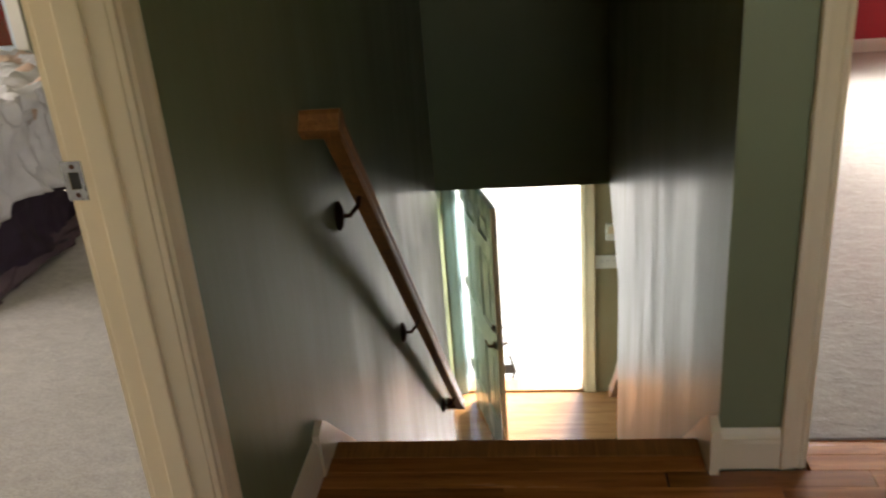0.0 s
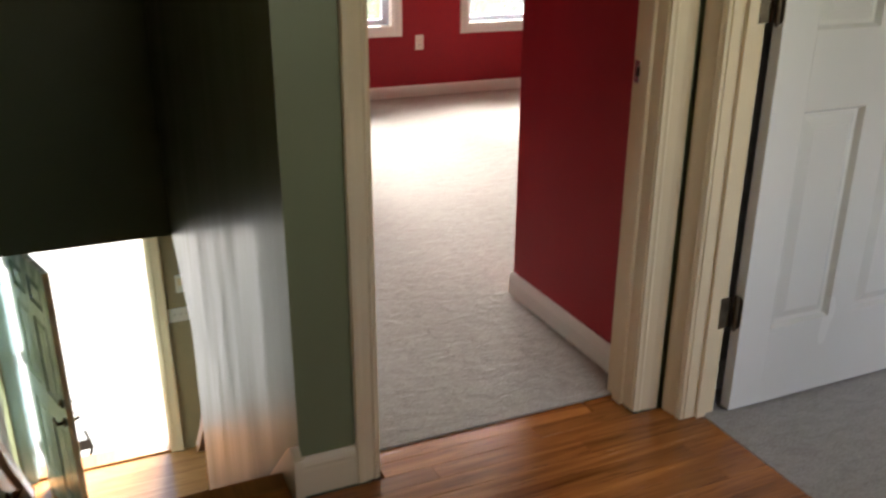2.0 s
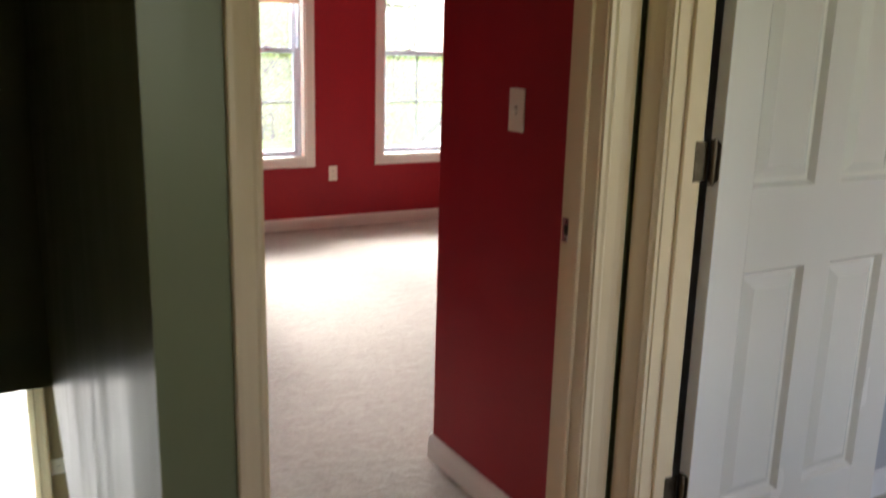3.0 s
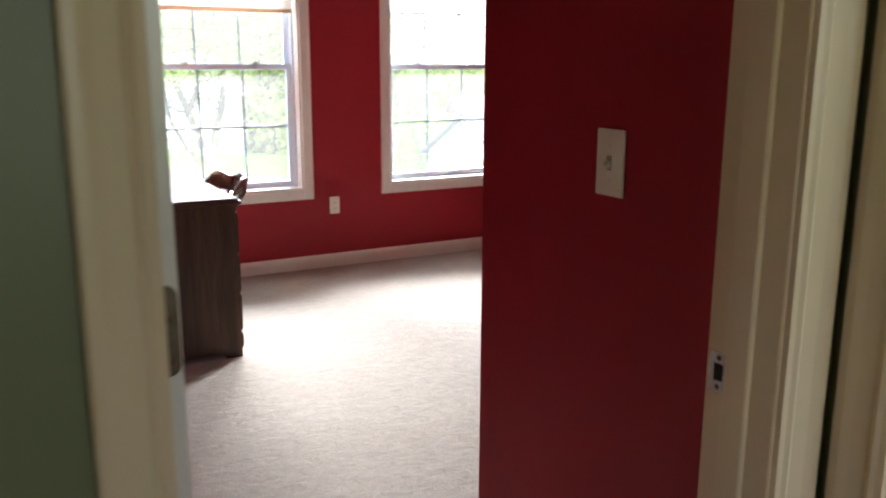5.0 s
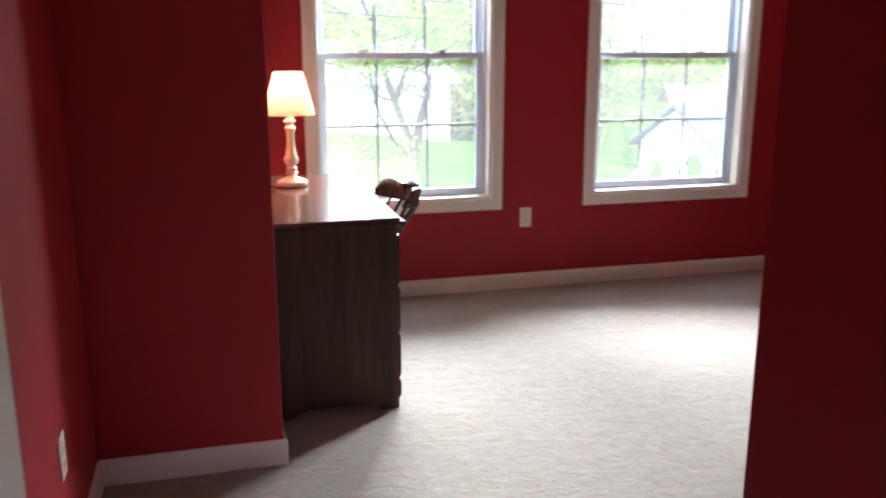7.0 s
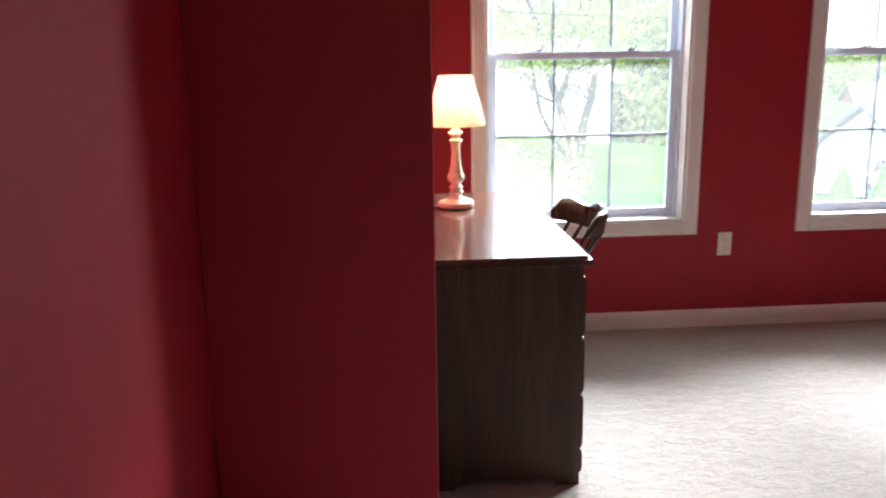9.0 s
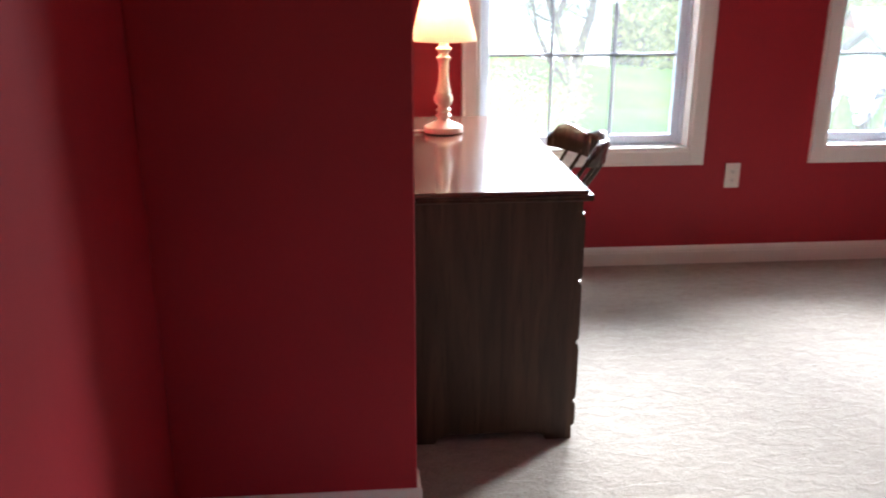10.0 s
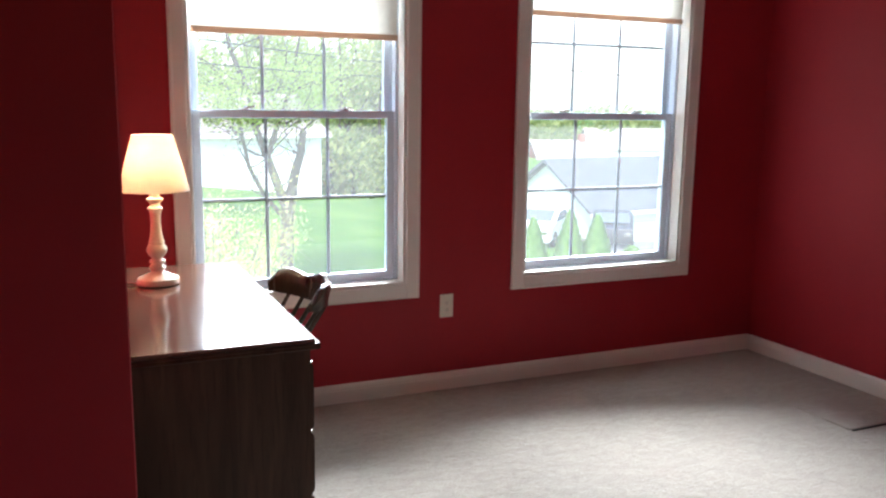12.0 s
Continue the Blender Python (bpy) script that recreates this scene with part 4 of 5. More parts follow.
# ---- bedroom ----
def bed():
    b = thing("bed", "unmade bed with white ruffled satin cover and plum skirt", "bed", (-2.75, 1.60, 0.004))
    x0, x1, y0, y1 = -0.95, 0.88, -0.85, 1.10
    part("mattress", a_box(x0 + 0.04, y0 + 0.04, 0.28, x1 - 0.04, y1, 0.56, bevel=0.05, seg=3), SATIN, b)
    part("bed_frame", a_box(x0 + 0.08, y0 + 0.08, 0.12, x1 - 0.08, y1, 0.28), PLUM, b)
    for sx in (x0 + 0.1, x1 - 0.15):
        for sy in (y0 + 0.1, y1 - 0.1):
            part("leg", a_box(sx, sy, 0, sx + 0.05, sy + 0.05, 0.12), PLUM, b)
    def hang(name, mat, ztop, zlow, off, amp, freq, label):
        bm = bmesh.new()
        pts = []
        n = 220
        for k in range(n + 1):
            s = k / n * (1.95 + 1.83)
            if s < 1.95:
                p, o = Vector((x1, y1 - s, 0)), Vector((1, 0, 0))
            else:
                p, o = Vector((x1 - (s - 1.95), y0, 0)), Vector((0, -1, 0))
            if abs(s - 1.95) < 0.12:
                f = (s - 1.95 + 0.12) / 0.24
                o = Vector((math.cos(f * math.pi / 2), -math.sin(f * math.pi / 2), 0))
                p = Vector((x1 - 0.12, y0 + 0.12, 0)) + o * 0.14
            pts.append((p, o, s))
        rows = 14
        grid = []
        for j in range(rows + 1):
            v = j / rows
            row = []
            for p, o, s in pts:
                wob = noise.noise((s * freq, v * 2.2, off * 9)) * amp * (0.3 + v) + noise.noise((s * freq * 2.7, v * 5, 3)) * amp * 0.45
                z = ztop + (zlow - ztop) * v + 0.05 * noise.noise((s * 3, 7, off)) * v
                row.append(bm.verts.new(p + o * (off + wob + 0.03 * v) + Vector((0, 0, z))))
            grid.append(row)
        for a, c in zip(grid, grid[1:]):
            for k in range(len(a) - 1):
                bm.faces.new((a[k], a[k + 1], c[k + 1], c[k]))
        ob = part(name, bm, mat, b, label, True)
        so = ob.modifiers.new("thick", "SOLIDIFY")
        so.thickness = 0.006
    hang("bed_skirt", PLUM, 0.36, 0.012, 0.02, 0.035, 5, "dark plum satin bed skirt")
    hang("skirt_sheen", PLUM_SHEEN, 0.085, 0.008, 0.042, 0.035, 5, "plum band, sheen painted lighter")
    hang("comforter_drop", SATIN, 0.66, 0.27, 0.055, 0.075, 9, "white ruffled satin comforter edge")
    bm = bmesh.new()
    n = 60
    g = [[bm.verts.new((x0 + (x1 + 0.07 - x0) * i / n, y0 - 0.07 + (y1 - y0 + 0.07) * j / n, 0.63 + 0.05 * noise.noise((i * 0.22, j * 0.25, 1)) + 0.036 * noise.noise((i * 0.7, j * 0.6, 4)) - 0.05 * max(0, (i / n - 0.93) / 0.07) ** 2 - 0.05 * max(0, (0.07 - j / n) / 0.07) ** 2)) for i in range(n + 1)] for j in range(n + 1)]
    for j in range(n):
        for i in range(n):
            f = bm.faces.new((g[j][i], g[j][i + 1], g[j + 1][i + 1], g[j + 1][i]))
            f.material_index = 1 if noise.noise((i * 0.13, j * 0.17, 9)) > 0.12 else 0
    ob = part("comforter", bm, [SATIN, PEACH], b, "white and peach satin comforter", True)
    so = ob.modifiers.new("thick", "SOLIDIFY")
    so.thickness, so.offset = 0.05, -1


bed()
bw = thing("window_bedroom", "white bedroom window with a plain sash", "window", (0, 0, 0), kind="structure")
for a in ((-3.95, 2.96, 0.50, -2.70, 2.98, 0.57), (-2.78, 2.96, 0.57, -2.70, 2.98, 2.17), (-4.03, 2.96, 0.50, -3.95, 2.98, 2.17), (-3.95, 2.96, 2.10, -2.78, 2.98, 2.17)):
    part("casing", a_box(*a, bevel=0.003), WINTRIM, bw)
for a in ((-3.95, 3.03, 0.55, -3.89, 3.07, 2.1), (-2.84, 3.03, 0.55, -2.78, 3.07, 2.1), (-3.89, 3.03, 0.55, -2.84, 3.07, 0.62), (-3.89, 3.03, 1.30, -2.84, 3.07, 1.35), (-3.89, 3.03, 2.04, -2.84, 3.07, 2.1)):
    part("sash_rail", a_box(*a, bevel=0.002), VINYL, bw)
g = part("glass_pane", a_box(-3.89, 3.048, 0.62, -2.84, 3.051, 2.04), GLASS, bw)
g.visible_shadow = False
# Added lamp, out of view, that lights the bedroom and hall from the west.
area_light("bedroom_fill_light", look((-4.30, -0.5, 1.35), (0, -0.5, 1.1)), 2.1, 1.4, BED_W, (1.0, 0.88, 0.72))
# Warm fill lamp added behind the camera to brighten the hall trim.
area_light("hall_fill_light", look((1.05, -2.78, 1.43), (0.8, 0, 0.9)), 0.85, 1.0, HALL_FILL_W, (1.0, 0.84, 0.62))
# Lamp added in the unseen opening to light the spare door and carpet.
area_light("spare_fill_light", look((3.2, -2.88, 1.5), (2.3, 0, 0.7)), 1.1, 1.35, SPARE_W, (1.0, 0.94, 0.84))
# Unseen area lamp over the lawn, added to the sky to brighten the room.
area_light("sky_fill_front", look((6.9, 12.0, 5.8), (2.9, 4.0, 1.0)), 11.0, 3.4, WIN_W, (0.93, 0.97, 1.0))


# Second added lamp, right of the view, reaching the left red wall.
area_light("sky_fill_side", look((11.6, 10.2, 3.2), (2.5, 3.0, 1.0)), 4.0, 6.0, SIDE_W, (0.95, 0.98, 1.0))


# ---- outdoors ----
rng = random.Random(7)


def ground_z(x, y):
    z = -3.02
    z -= 0.10 * min(max(x - 7.0, 0.0), 28.0) * min(1.0, max(0.0, (y - 8) / 18))
    z += 0.030 * max(0.0, y - 24) * max(0.0, min(1.0, (16.0 - x) / 14)) if y < 90 else 0.030 * 66 * max(0.0, min(1.0, (16.0 - x) / 14))
    return z + 0.05 * noise.noise((x * 0.15, y * 0.15, 0)) * min(1, max(0, (y - 7) / 5))


GRASS = material("spring_grass", (0.10, 0.17, 0.035), 0.9, spec=0.2)
v = coords(GRASS)
GRASS.node_tree.links.new(mix(GRASS, 0.75, ramp(GRASS, noise_tex(GRASS, v, 0.35, 5), [(0.3, (0.055, 0.15, 0.018)), (0.7, (0.12, 0.23, 0.035))]), ramp(GRASS, noise_tex(GRASS, v, 22, 4), [(0.3, (0.45, 0.5, 0.4)), (0.65, (1, 1, 1))]), "MULTIPLY"), bsdf(GRASS).inputs["Base Color"])
bump(GRASS, noise_tex(GRASS, v, 30, 3), 0.8, 0.05)
CONC = paint("pale_concrete", (0.20, 0.195, 0.18), 0.85, 0.12, 0.4)
ASPH = paint("asphalt_drive", (0.17, 0.17, 0.17), 0.9, 0.15, 0.5)

bm = bmesh.new()
xs = [-900, -300, -120, -60] + [-40 + 2 * k for k in range(61)] + [100, 160, 320, 900]
ys = [-900, -200, -40, -6, 0, 4.59] + [6 + 2 * k for k in range(48)] + [110, 150, 240, 500, 1200]
gv = [[bm.verts.new((x, y, ground_z(x, y))) for x in xs] for y in ys]
for j in range(len(ys) - 1):
    for i in range(len(xs) - 1):
        bm.faces.new((gv[j][i], gv[j][i + 1], gv[j + 1][i + 1], gv[j + 1][i]))
structure("ground", bm, GRASS, "bright green spring lawn", "lawn", True)
structure("pavement", a_box(-2.6, FY + 0.17, LOW - 0.34, 2.2, 16.0, LOW - 0.11, bevel=0.01), CONC, "pale concrete front landing and path", "pavement")
structure("door_sill", a_box(DO[0] + 0.02, FY, LOW, DO[1] - 0.02, FY + 0.19, LOW + 0.018, bevel=0.005), OAK_RAIL, "oak front door threshold", "threshold")
sc = thing("boot_scraper", "small black iron boot scraper on the front landing", "boot scraper", (-0.11, FY + 0.36, LOW - 0.11))
for x in (-0.05, 0.05):
    part("upright", sweep(bmesh.new(), [(x - 0.03, 0, 0), (x, 0, 0.10), (x - 0.04, 0, 0.26)], 0.013, 8), SLOT, sc)
part("scraper_blade", a_box(-0.08, -0.012, 0.08, 0.05, 0.012, 0.17, bevel=0.004), SLOT, sc)

BARK = material("grey_bark", (0.075, 0.06, 0.05), 0.95)
bump(BARK, noise_tex(BARK, coords(BARK, (1, 1, 0.25)), 12, 4), 0.9, 0.03)
LEAF1 = leaf_mat("fresh_leaves", (0.26, 0.40, 0.07), (0.46, 0.56, 0.16), 0.55)
LEAF2 = leaf_mat("woods_leaves", (0.17, 0.25, 0.06), (0.40, 0.43, 0.15), 0.55)
LEAF3 = leaf_mat("yellow_blossom", (0.13, 0.20, 0.05), (0.36, 0.34, 0.13), 0.4)
LEAF4 = leaf_mat("conifer_sprays", (0.14, 0.30, 0.06), (0.26, 0.44, 0.10), 0.25)


def leaf(bm, p, size):
    a = Vector((rng.gauss(0, 1), rng.gauss(0, 1), rng.gauss(0, 1))).normalized()
    b = a.orthogonal().normalized()
    c = a.cross(b)
    s, t = size * rng.uniform(0.6, 1.3), size * rng.uniform(0.35, 0.6)
    bm.faces.new([bm.verts.new(p + q) for q in (b * s, c * t, -b * s, -c * t)])


def tree(name, label, x, y, h, spread, leaf_m, leaves, size, r0, depth=5, seed=1, lean=0.0):
    rng.seed(seed)
    t = thing(name, label, "tree", (x, y, ground_z(x, y) - 0.05))
    tips = []
    bm = bmesh.new()
    def grow(p, d, length, r, level):
        pts, rs = [p], [r]
        n = 4
        for k in range(n):
            d = (d + Vector((rng.gauss(0, 0.13), rng.gauss(0, 0.13), rng.gauss(0.03, 0.08)))).normalized()
            p = p + d * length / n
            pts.append(p)
            rs.append(r * (1 - 0.38 * (k + 1) / n))
            if level >= 2:
                tips.append(p)
        sweep(bm, pts, rs, 8 if level < 2 else 5)
        if level < depth:
            for k in range(2 if level else 3):
                o = Vector((rng.uniform(-1, 1), rng.uniform(-1, 1), rng.uniform(-0.1, 0.5))).normalized()
                grow(pts[-1 - (k > 1)], (d + o * spread).normalized(), length * rng.uniform(0.62, 0.85), rs[-1] * rng.uniform(0.55, 0.8), level + 1)
    grow(Vector((0, 0, 0)), Vector((lean, 0, 1)).normalized(), h * 0.27, r0, 0)
    part("trunk", bm, BARK, t, "grey branching trunk", True)
    if leaves:
        bm = bmesh.new()
        for _ in range(leaves):
            p = rng.choice(tips) + Vector((rng.gauss(0, 0.3), rng.gauss(0, 0.3), rng.gauss(0, 0.25))) * h / 10
            leaf(bm, p, size)
        part("crown", bm, leaf_m, t, "thin fresh green leaves")
    return t


def lawn_tree(x, y):
    """Old tree with a broken right fork and a long limb reaching left."""
    rng.seed(11)
    t = thing("lawn_tree", "leafing-out old tree with a broken forked trunk on the lawn", "tree", (x, y, ground_z(x, y) - 0.05))
    bm, tips = bmesh.new(), []
    def limb(pts, r0, r1):
        n = len(pts) - 1
        sweep(bm, pts, [r0 + (r1 - r0) * k / n for k in range(n + 1)], 9)
        return [Vector(p) for p in pts]
    def twig(p, d, length, r, level):
        pts = [p]
        for k in range(4):
            d = (d + Vector((rng.gauss(0, 0.2), rng.gauss(0, 0.2), rng.gauss(0.04, 0.15)))).normalized()
            pts.append(pts[-1] + d * length / 4)
        sweep(bm, pts, [r * (1 - 0.18 * k) for k in range(5)], 5)
        tips.extend(pts[2:])
        if level:
            for q in pts[2:]:
                twig(q, (d + Vector((rng.uniform(-1, 1), rng.uniform(-1, 1), rng.uniform(-0.4, 0.7)))).normalized(), length * rng.uniform(0.5, 0.75), r * 0.55, level - 1)
    limb([(-0.05, 0, 0), (0.0, 0, 0.8), (0.02, 0, 1.5), (0.16, 0, 2.3)], 0.20, 0.15)
    stub = limb([(0.12, 0, 2.1), (0.24, 0.03, 2.7), (0.38, 0, 3.15), (0.47, 0, 3.75)], 0.135, 0.085)
    main = limb([(0.05, 0, 1.7), (-0.20, 0.05, 2.45), (-0.42, 0.1, 3.1), (-0.70, 0, 3.8), (-0.86, -0.1, 4.6), (-1.25, 0, 5.6), (-1.45, 0.1, 6.8)], 0.125, 0.045)
    low = limb([(-0.05, 0, 1.6), (-0.55, -0.2, 2.15), (-0.95, -0.3, 2.9), (-1.1, -0.25, 3.7), (-1.35, -0.3, 4.7)], 0.07, 0.03)
    high = limb([(-0.42, 0.1, 3.1), (-0.10, 0.3, 3.9), (0.25, 0.3, 4.8), (0.45, 0.2, 6.0)], 0.075, 0.03)
    for pts, first, count, length in ((stub, 2, 3, 0.9), (main, 2, 4, 1.5), (low, 1, 3, 1.1), (high, 1, 4, 1.4)):
        for q in pts[first:]:
            for _ in range(count):
                twig(q, Vector((rng.uniform(-1, 1), rng.uniform(-1, 1), rng.uniform(-0.1, 0.8))).normalized(), length * rng.uniform(0.7, 1.2), 0.022, 2)
    part("trunk", bm, BARK, t, "grey branching trunk", True)
    lv = bmesh.new()
    high_tips = [q for q in tips if q.z > 3.9] or tips
    for _ in range(15000):
        leaf(lv, rng.choice(high_tips if rng.random() < 0.93 else tips) + Vector((rng.gauss(0, 0.16), rng.gauss(0, 0.16), rng.gauss(0, 0.14))), 0.042)
    part("crown", lv, LEAF1, t, "thin fresh green leaves")


lawn_tree(6.05, 21.5)
tree("garden_tree", "young tree with light green leaves", 4.6, 33.0, 11.0, 0.9, LEAF1, 5000, 0.12, 0.22, 5, 5)
rng.seed(3)
sh = thing("flowering_shrub", "tall yellow-green flowering shrub near the house", "shrub", (2.45, 9.8, ground_z(2.45, 9.8)))
bm, lv = bmesh.new(), bmesh.new()
for k in range(64):
    a = rng.uniform(0, 6.28)
    tip = Vector((math.cos(a) * rng.uniform(0.3, 1.1), math.sin(a) * rng.uniform(0.3, 1.1), rng.uniform(2.1, 3.5)))
    m1 = Vector((tip.x * 0.35, tip.y * 0.35, tip.z * 0.6))
    sweep(bm, [(0, 0, 0), m1, tip, tip + Vector((tip.x * 0.35, tip.y * 0.3, -0.25))], [0.014, 0.010, 0.006, 0.003], 5)
    for _ in range(700):
        q = m1.lerp(tip, rng.uniform(0, 1.15)) if rng.random() < 0.8 else Vector().lerp(m1, rng.uniform(0.3, 1))
        leaf(lv, q + Vector((rng.gauss(0, 0.10), rng.gauss(0, 0.10), rng.gauss(0, 0.10))), 0.014)
part("stems", bm, BARK, sh)
part("crown", lv, LEAF3, sh, "yellow and pale green blossom")


def cone_shrub(name, label, x, y, h, r, group="arborvitae"):
    t = thing(name, label, "shrub", (x, y, ground_z(x, y) - 0.02), group=group)
    part("trunk", sweep(bmesh.new(), [(0, 0, 0), (0, 0, h * 0.8)], [0.06, 0.02], 6), BARK, t)
    bm = bmesh.new()
    for _ in range(2600):
        u = rng.random() ** 0.7
        z = h * (1 - u)
        rr = r * (u ** 0.75) * rng.uniform(0.75, 1.05)
        a = rng.uniform(0, 6.28)
        p = Vector((rr * math.cos(a), rr * math.sin(a), z + 0.06))
        s = 0.16 * rng.uniform(0.6, 1.2)
        o = Vector((math.cos(a), math.sin(a), 0))
        side = Vector((-o.y, o.x, 0))
        bm.faces.new([bm.verts.new(q) for q in (p + side * s * 0.4, p - side * s * 0.4, p + o * s * 0.35 + Vector((0, 0, s * 1.1)))])
    part("crown", bm, LEAF4, t, "dense green sprays")


cone_shrub("arborvitae", "cone-shaped green arborvitae shrub", 15.7, 23.6, 1.75, 0.55)
cone_shrub("arborvitae", "cone-shaped green arborvitae shrub", 16.45, 23.2, 1.65, 0.58)
cone_shrub("arborvitae", "cone-shaped green arborvitae shrub", 14.7, 24.2, 1.4, 0.5)
cone_shrub("spruce", "small blue-green spruce by the drive", 20.9, 39.4, 2.6, 1.0, "")
cone_shrub("low_shrub", "low round green garden shrub", 17.4, 22.6, 0.7, 0.7, "")


CLAP_W = paint("white_clapboard", (0.78, 0.78, 0.76), 0.6)
CLAP_G = paint("pale_green_clapboard", (0.68, 0.72, 0.67), 0.6)
ROOF_G = paint("grey_shingles", (0.085, 0.095, 0.112), 0.9, 0.15, 0.5)
ROOF_P = paint("pale_shingles", (0.30, 0.26, 0.24), 0.9, 0.12, 0.5)
BRICK = paint("red_brick", (0.26, 0.10, 0.075), 0.85, 0.15, 0.4)
DARKPANE = material("dark_window_pane", (0.10, 0.12, 0.14), 0.08)


def house(name, label, at, turn, w, d, eave, ridge, wall, roof, windows=(), garage=(), chimney=False, clap=True):
    """Gabled house: ridge along local x, front at local -y."""
    h = thing(name, label, "house", at, turn)
    bm = bmesh.new()
    prism(bm, [(-d / 2, 0), (d / 2, 0), (d / 2, eave), (0, ridge), (-d / 2, eave)], w, "x", -w / 2)
    part("wall", bm, wall, h)
    if clap:
        bm = bmesh.new()
        z = 0.25
        while z < eave:
            box(bm, -w / 2 - 0.012, -d / 2 - 0.012, z, w / 2 + 0.012, -d / 2, z + 0.012)
            box(bm, -w / 2 - 0.012, -d / 2, z, -w / 2, d / 2, z + 0.012)
            z += 0.2
        part("siding_lap", bm, wall, h)
    o = 0.4
    s = (ridge - eave) / (d / 2)
    rf = None
    for sg in (-1, 1):
        bm = prism(bmesh.new(), [(sg * (d / 2 + o), eave - s * o + 0.02), (0, ridge + 0.02), (0, ridge + 0.18), (sg * (d / 2 + o), eave - s * o + 0.16)], w + 2 * o, "x", -w / 2 - o)
        rf = part("roof", bm, roof, h)
        part("fascia", a_box(-w / 2 - o, sg * (d / 2 + o) - 0.03, eave - s * o - 0.06, w / 2 + o, sg * (d / 2 + o) + 0.03, eave - s * o + 0.10), WHITE, h)
    if chimney:
        part("chimney", a_box(w * 0.15, -0.5, ridge - 0.6, w * 0.15 + 0.9, 0.3, ridge + 1.0), BRICK, rf, "brick chimney")
    for x, z, ww, hh in windows:
        p = part("window", a_box(x - ww / 2, -d / 2 - 0.05, z, x + ww / 2, -d / 2 - 0.015, z + hh), WHITE, h)
        part("pane", a_box(x - ww / 2 + 0.08, -d / 2 - 0.058, z + 0.08, x + ww / 2 - 0.08, -d / 2 - 0.05, z + hh / 2 - 0.03), DARKPANE, p)
        part("pane", a_box(x - ww / 2 + 0.08, -d / 2 - 0.058, z + hh / 2 + 0.03, x + ww / 2 - 0.08, -d / 2 - 0.05, z + hh - 0.08), DARKPANE, p)
    for x, ww, hh in garage:
        p = part("garage_door", a_box(x - ww / 2, -d / 2 - 0.04, 0, x + ww / 2, -d / 2 - 0.013, hh), WHITE, h)
        for k in range(1, 4):
            part("door_joint", a_box(x - ww / 2, -d / 2 - 0.046, hh * k / 4 - 0.012, x + ww / 2, -d / 2 - 0.04, hh * k / 4 + 0.012), GREY_WALL, p)
    return h


def on_ground(x, y):
    return (x, y, ground_z(x, y) - 0.15)


house("garage_building", "pale green garage with a grey shingle roof", on_ground(28.7, 36.6), 7, 13.0, 6.2, 2.15, 4.05, CLAP_G, ROOF_G, garage=((-3.2, 2.6, 1.9), (0.3, 2.6, 1.9), (3.8, 2.6, 1.9)))
house("brick_house", "red brick house with a pale hipped roof", (65.0, 102.0, -8.7), -15, 10.0, 8.0, 2.9, 5.2, BRICK, ROOF_P, windows=((-3, 1.0, 1.2, 1.4), (0, 1.0, 1.2, 1.4), (3, 1.0, 1.2, 1.4)), chimney=True, clap=False)
house("white_house", "white clapboard house behind the lawn tree", (7.0, 47.0, ground_z(7.0, 47) - 1.2), 10, 11.5, 8.0, 3.6, 5.4, CLAP_W, ROOF_P, windows=((-1.6, 1.8, 0.7, 0.9),))
house("far_house", "white far house among spring woods", (80.0, 108.0, -8.6), -20, 14.0, 9.0, 4.0, 6.5, CLAP_W, ROOF_P, windows=((-4, 1.6, 1.1, 1.4), (3, 1.6, 1.1, 1.4)), clap=False)
bm = bmesh.new()
pv = []
for k in range(13):
    y = 20.5 + k * 1.0
    for x in (19.0 + 0.25 * k - 0.2, 24.0 + 0.35 * k):
        pv.append(bm.verts.new((x, y, ground_z(x, y) + 0.03)))
for k in range(12):
    bm.faces.new((pv[2 * k], pv[2 * k + 1], pv[2 * k + 3], pv[2 * k + 2]))
structure("driveway", bm, ASPH, "pale grey neighbour driveway", "driveway", True)


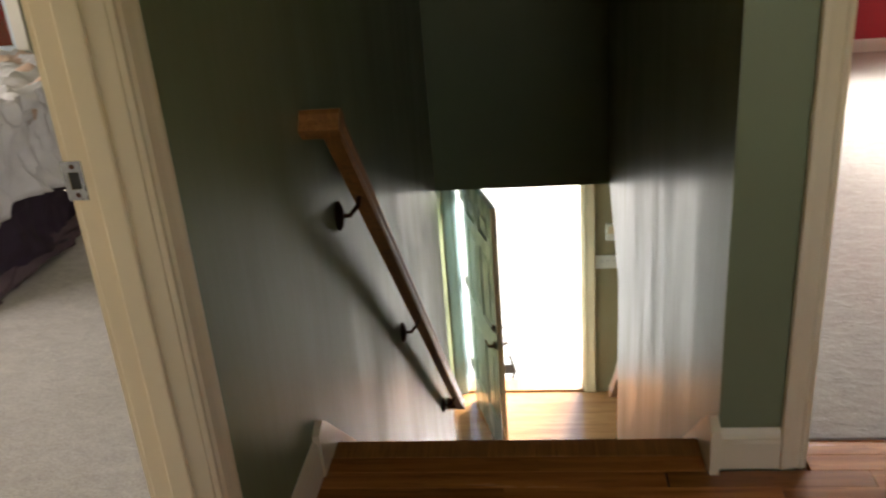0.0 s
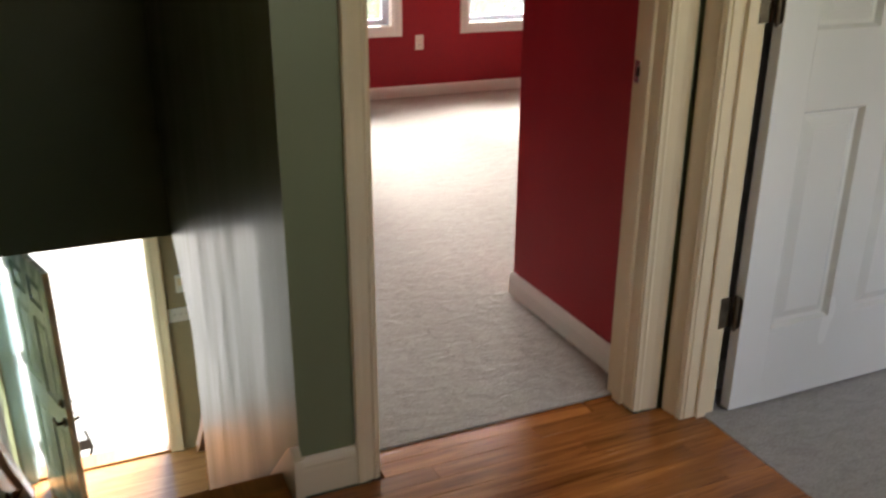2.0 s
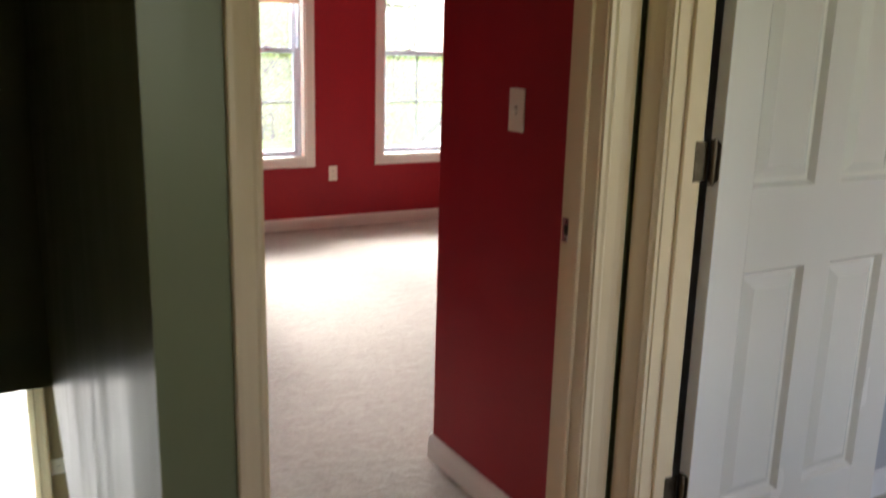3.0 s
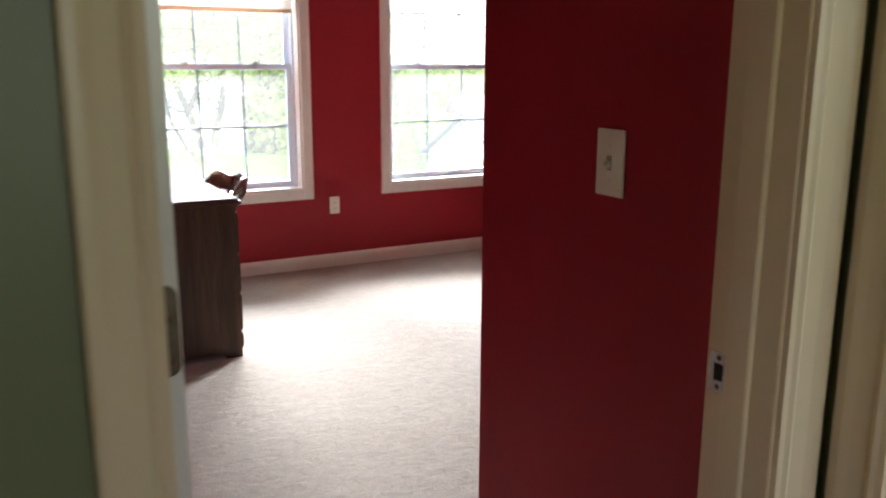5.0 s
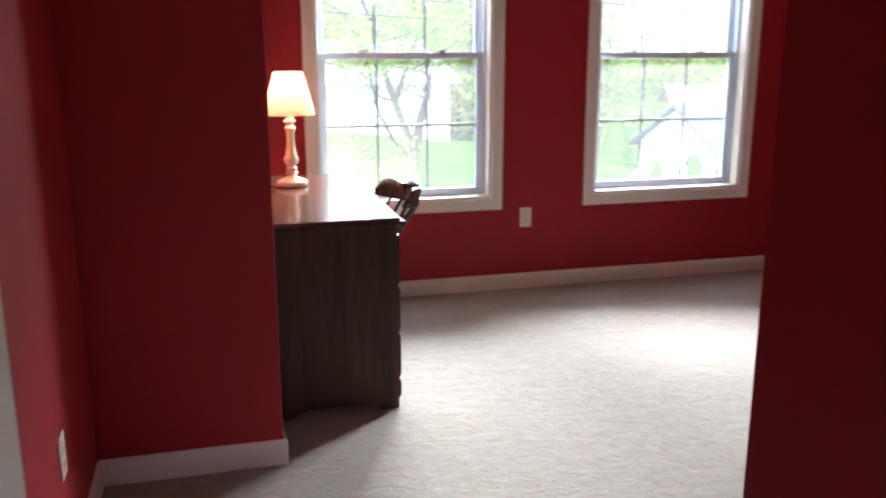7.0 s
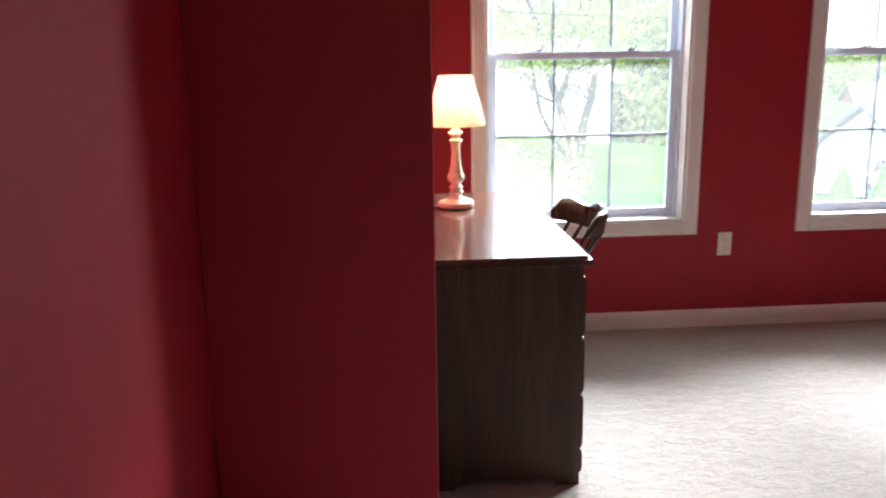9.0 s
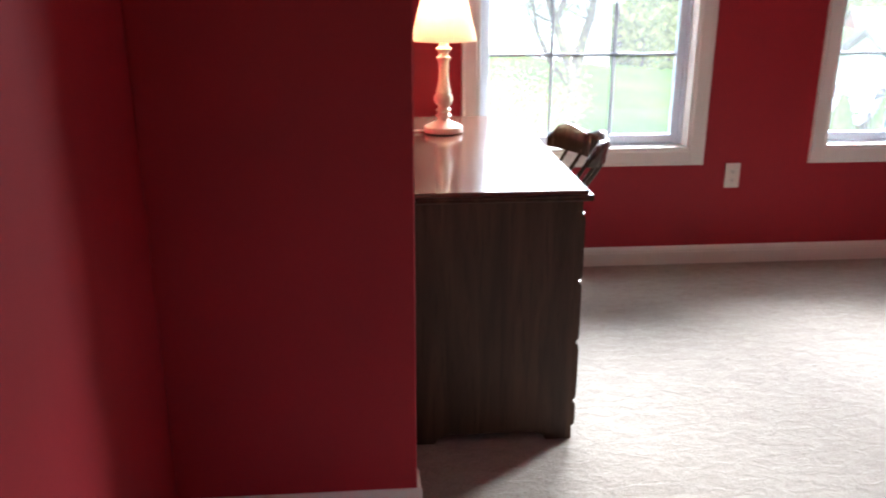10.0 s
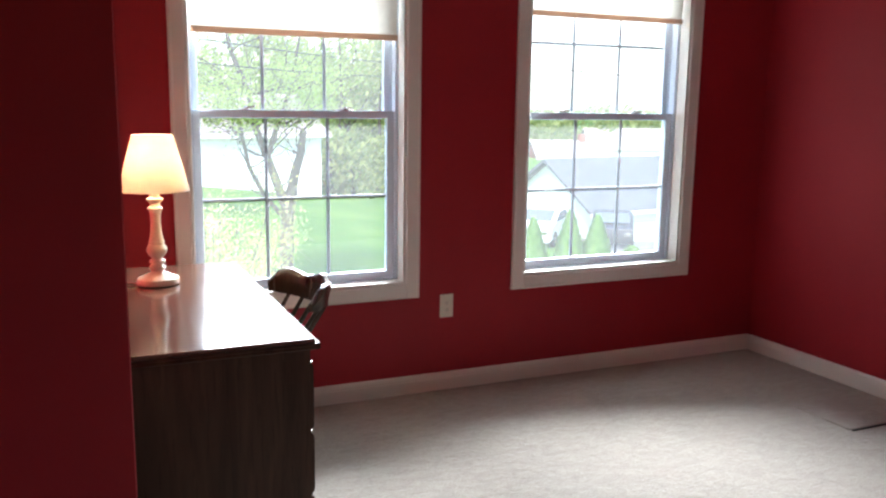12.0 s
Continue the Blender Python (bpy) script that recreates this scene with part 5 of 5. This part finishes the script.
def car(name, label, x, y, turn, color):
    c = thing(name, label, "car", (x, y, ground_z(x, y) + 0.02), turn)
    body = material(name + "_paint", color, 0.25)
    side = [(-2.2, 0.35), (-2.25, 0.75), (-2.1, 0.95), (-1.2, 1.0), (-0.55, 1.42), (0.7, 1.45), (1.45, 1.05), (2.1, 0.92), (2.25, 0.6), (2.2, 0.3)]
    bm = prism(bmesh.new(), side, 1.7, "y", -0.85)
    bmesh.ops.bevel(bm, geom=[e for e in bm.edges if abs(e.verts[0].co.y - e.verts[1].co.y) < 1e-4], offset=0.07, segments=2, affect="EDGES")
    part("body", bm, body, c, "", True)
    for sy in (-1, 1):
        part("side_window", prism(bmesh.new(), [(-1.0, 1.0), (-0.5, 1.36), (0.65, 1.38), (1.2, 1.05)], 0.012 * sy, "y", 0.853 * sy), DARKPANE, c)
        for x0 in (-1.4, 1.4):
            m = Matrix.Translation((x0, 0.72 * sy, 0.33)) @ pose(0, 0, 0, -90 * sy, 0, 0)
            w = part("tyre", lathe(bmesh.new(), [(0.2, 0), (0.32, 0.0), (0.34, 0.05), (0.34, 0.13), (0.31, 0.17), (0.2, 0.16)], 24, m), SLOT, c, "", True)
            part("rim", lathe(bmesh.new(), [(0.05, 0.165), (0.2, 0.17), (0.21, 0.15)], 20, m), NICKEL, w, "", True)
    part("windscreen", prism(bmesh.new(), [(0.78, 1.42), (1.42, 1.08), (1.45, 1.10), (0.81, 1.455)], 1.4, "y", -0.7), DARKPANE, c)
    part("headlight", a_box(2.12, -0.75, 0.62, 2.27, -0.45, 0.76, bevel=0.02), NICKEL, c)
    part("headlight", a_box(2.12, 0.45, 0.62, 2.27, 0.75, 0.76, bevel=0.02), NICKEL, c)


car("parked_car", "white parked car by the green shrubs", 19.2, 31.2, 226, (0.7, 0.7, 0.7))
car("parked_car", "dark parked car on the neighbour's driveway", 23.2, 31.9, 236, (0.03, 0.03, 0.035))

# far spring woods, too many to count
bm, tb = bmesh.new(), bmesh.new()
rng.seed(21)
for k in range(120):
    a = rng.uniform(-0.25, 1.25)
    dist = rng.uniform(66, 150)
    if (0.33 < a < 0.5 and dist < 90) or (0.48 < a < 0.75 and dist < 128):
        continue
    x, y = dist * math.sin(a), dist * math.cos(a)
    z0 = ground_z(x, y) - 1
    hgt = rng.uniform(8, 15) if a < 0.36 else rng.uniform(4, 6)
    r = hgt * 0.32
    sweep(tb, [(x, y, z0), (x + rng.gauss(0, 0.3), y, z0 + hgt * 0.5), (x + rng.gauss(0, 0.6), y, z0 + hgt * 0.95)], [0.25, 0.17, 0.04], 5)
    for _ in range(330):
        th_, ph = rng.uniform(0, 6.28), rng.uniform(-1, 1)
        rr = r * rng.uniform(0.3, 1.08)
        q = Vector((x + rr * math.cos(th_) * math.sqrt(1 - ph * ph), y + rr * math.sin(th_) * math.sqrt(1 - ph * ph), z0 + hgt * 0.62 + rr * ph * 1.15))
        leaf(bm, q, 0.42)
for k in range(80):
    a, dist = rng.uniform(0.44, 0.86), rng.uniform(132, 195)
    x, y = dist * math.sin(a), dist * math.cos(a)
    z0 = ground_z(x, y) - 0.5
    hgt = dist * rng.uniform(0.030, 0.043)
    for _ in range(300):
        u, th_ = rng.random(), rng.uniform(0, 6.28)
        rr = hgt * 0.6 * math.sqrt(rng.random()) * (1 - 0.5 * u)
        leaf(bm, Vector((x + rr * math.cos(th_), y + rr * math.sin(th_), z0 + hgt * u)), 0.5)
# brushy wooded slope beyond the lawn, crowns down to the ground
for k in range(46):
    a, dist = rng.uniform(0.285, 0.47), rng.uniform(50, 84)
    x, y = dist * math.sin(a), dist * math.cos(a)
    z0 = ground_z(x, y) - 0.3
    hgt = rng.uniform(2.0, 4.0) if dist < 60 else rng.uniform(9, 14)
    sweep(tb, [(x, y, z0), (x + rng.gauss(0, 0.3), y, z0 + hgt * 0.5), (x + rng.gauss(0, 0.6), y, z0 + hgt * 0.95)], [0.16, 0.11, 0.03], 5)
    for _ in range(520):
        u = rng.random()
        rr = hgt * (0.36 if hgt > 5 else 0.55) * math.sqrt(rng.random()) * (1 - 0.55 * u)
        th_ = rng.uniform(0, 6.28)
        leaf(bm, Vector((x + rr * math.cos(th_), y + rr * math.sin(th_), z0 + hgt * (0.04 + 0.98 * u))), 0.24)
woods = thing("far_woods", "hazy spring woods with pale green leaves", "woods", (0, 0, 0), kind="stuff")
part("crowns", bm, LEAF2, woods)
part("trunks", tb, BARK, woods)
# nearer wooded edge right of the lawn
rng.seed(8)
for k, (x, y, h_) in enumerate(((17.5, 58.0, 11), (20.0, 64.0, 13), (23.5, 62.0, 12), (14.5, 66.0, 13))):
    tree("edge_tree", "tall spring tree at the lawn's edge", x, y, h_, 0.8, LEAF2, 3000, 0.17, 0.2, 5, 30 + k)

# utility pole and lines
po = thing("utility_pole", "weathered timber utility pole with crossarm", "utility pole", (20.6, 44.0, ground_z(20.6, 44)))
part("pole", sweep(bmesh.new(), [(0, 0, 0), (0, 0, 9.2)], [0.16, 0.11], 10), BARK, po)
part("crossarm", a_box(-1.1, -0.06, 8.5, 1.1, 0.06, 8.64), BARK, po)
for k, (a, b, sag) in enumerate((((20.6, 43.9, 3.0), (-3.5, 4.65, 2.0), 0.35), ((20.6, 43.9, 3.5), (-3.6, 4.65, 2.3), 0.3), ((20.6, 44.0, 3.9), (60.0, 30.0, 2.8), 0.8))):
    a, b = Vector(a), Vector(b)
    cb = tagged(part("power_line", sweep(bmesh.new(), [a.lerp(b, t / 24) - Vector((0, 0, sag * 4 * (t / 24) * (1 - t / 24))) for t in range(25)], 0.013 if b.y < 20 else 0.04, 5), SLOT), "black overhead power line between poles", "power line", "overhead lines")
# wire fence by the shrub
fe = thing("wire_fence", "low galvanised wire fence on the lawn", "fence", (4.9, 16.0, ground_z(4.9, 16.0)))
for k in range(4):
    part("post", sweep(bmesh.new(), [(k * 0.9 - 1.8, 0, -0.1), (k * 0.9 - 1.8, 0, 1.15)], 0.022, 8), NICKEL, fe)
bm = bmesh.new()
sweep(bm, [(-1.8, 0, 1.12), (0.9, 0, 1.12)], 0.016, 6)
for k in range(30):
    for s in (-1, 1):
        x = -1.8 + k * 0.09
        x2 = x + s * 0.55
        if -1.85 < x2 < 0.95:
            sweep(bm, [(x, 0, 0.05), (x2, 0, 1.1)], 0.0025, 4)
part("wire_mesh", bm, NICKEL, fe)

# ---- hall floor boards ----
rng.seed(5)
BW = 0.0571
meshes = {}
floor_h = thing("floor_hall", "honey oak strip floor with knots and sheen", "floor", (0, 0, 0), kind="structure")
y, row = -0.010, 0
while y > -2.70:
    x = -0.37 - rng.uniform(0.0, 0.8)
    while x < 1.72:
        L = rng.choice((0.45, 0.62, 0.8, 1.05))
        a, b = max(x, -0.368), min(x + L, 1.718 if y < -0.14 else 1.638)
        spans = [(a, b)]
        if y > -0.107:
            spans = [(max(a, -0.368), min(b, 0.545 if y < -0.03 else -1)), (max(a, 0.777), min(b, 1.528))]
        for a, b in spans:
            if b - a <= 0.02:
                continue
            key = round(b - a, 2)
            if key not in meshes:
                q = a_box(0, -BW + 0.0006, -0.018, key - 0.0006, 0, 0, bevel=0.0009)
                meshes[key] = mesh_of("board", q, OAK)
            ob = new("board", meshes[key])
            ob.location = (a, y, 0.0005 * rng.random() - 0.0005)
            ob.parent = floor_h
        x += L
    y -= BW
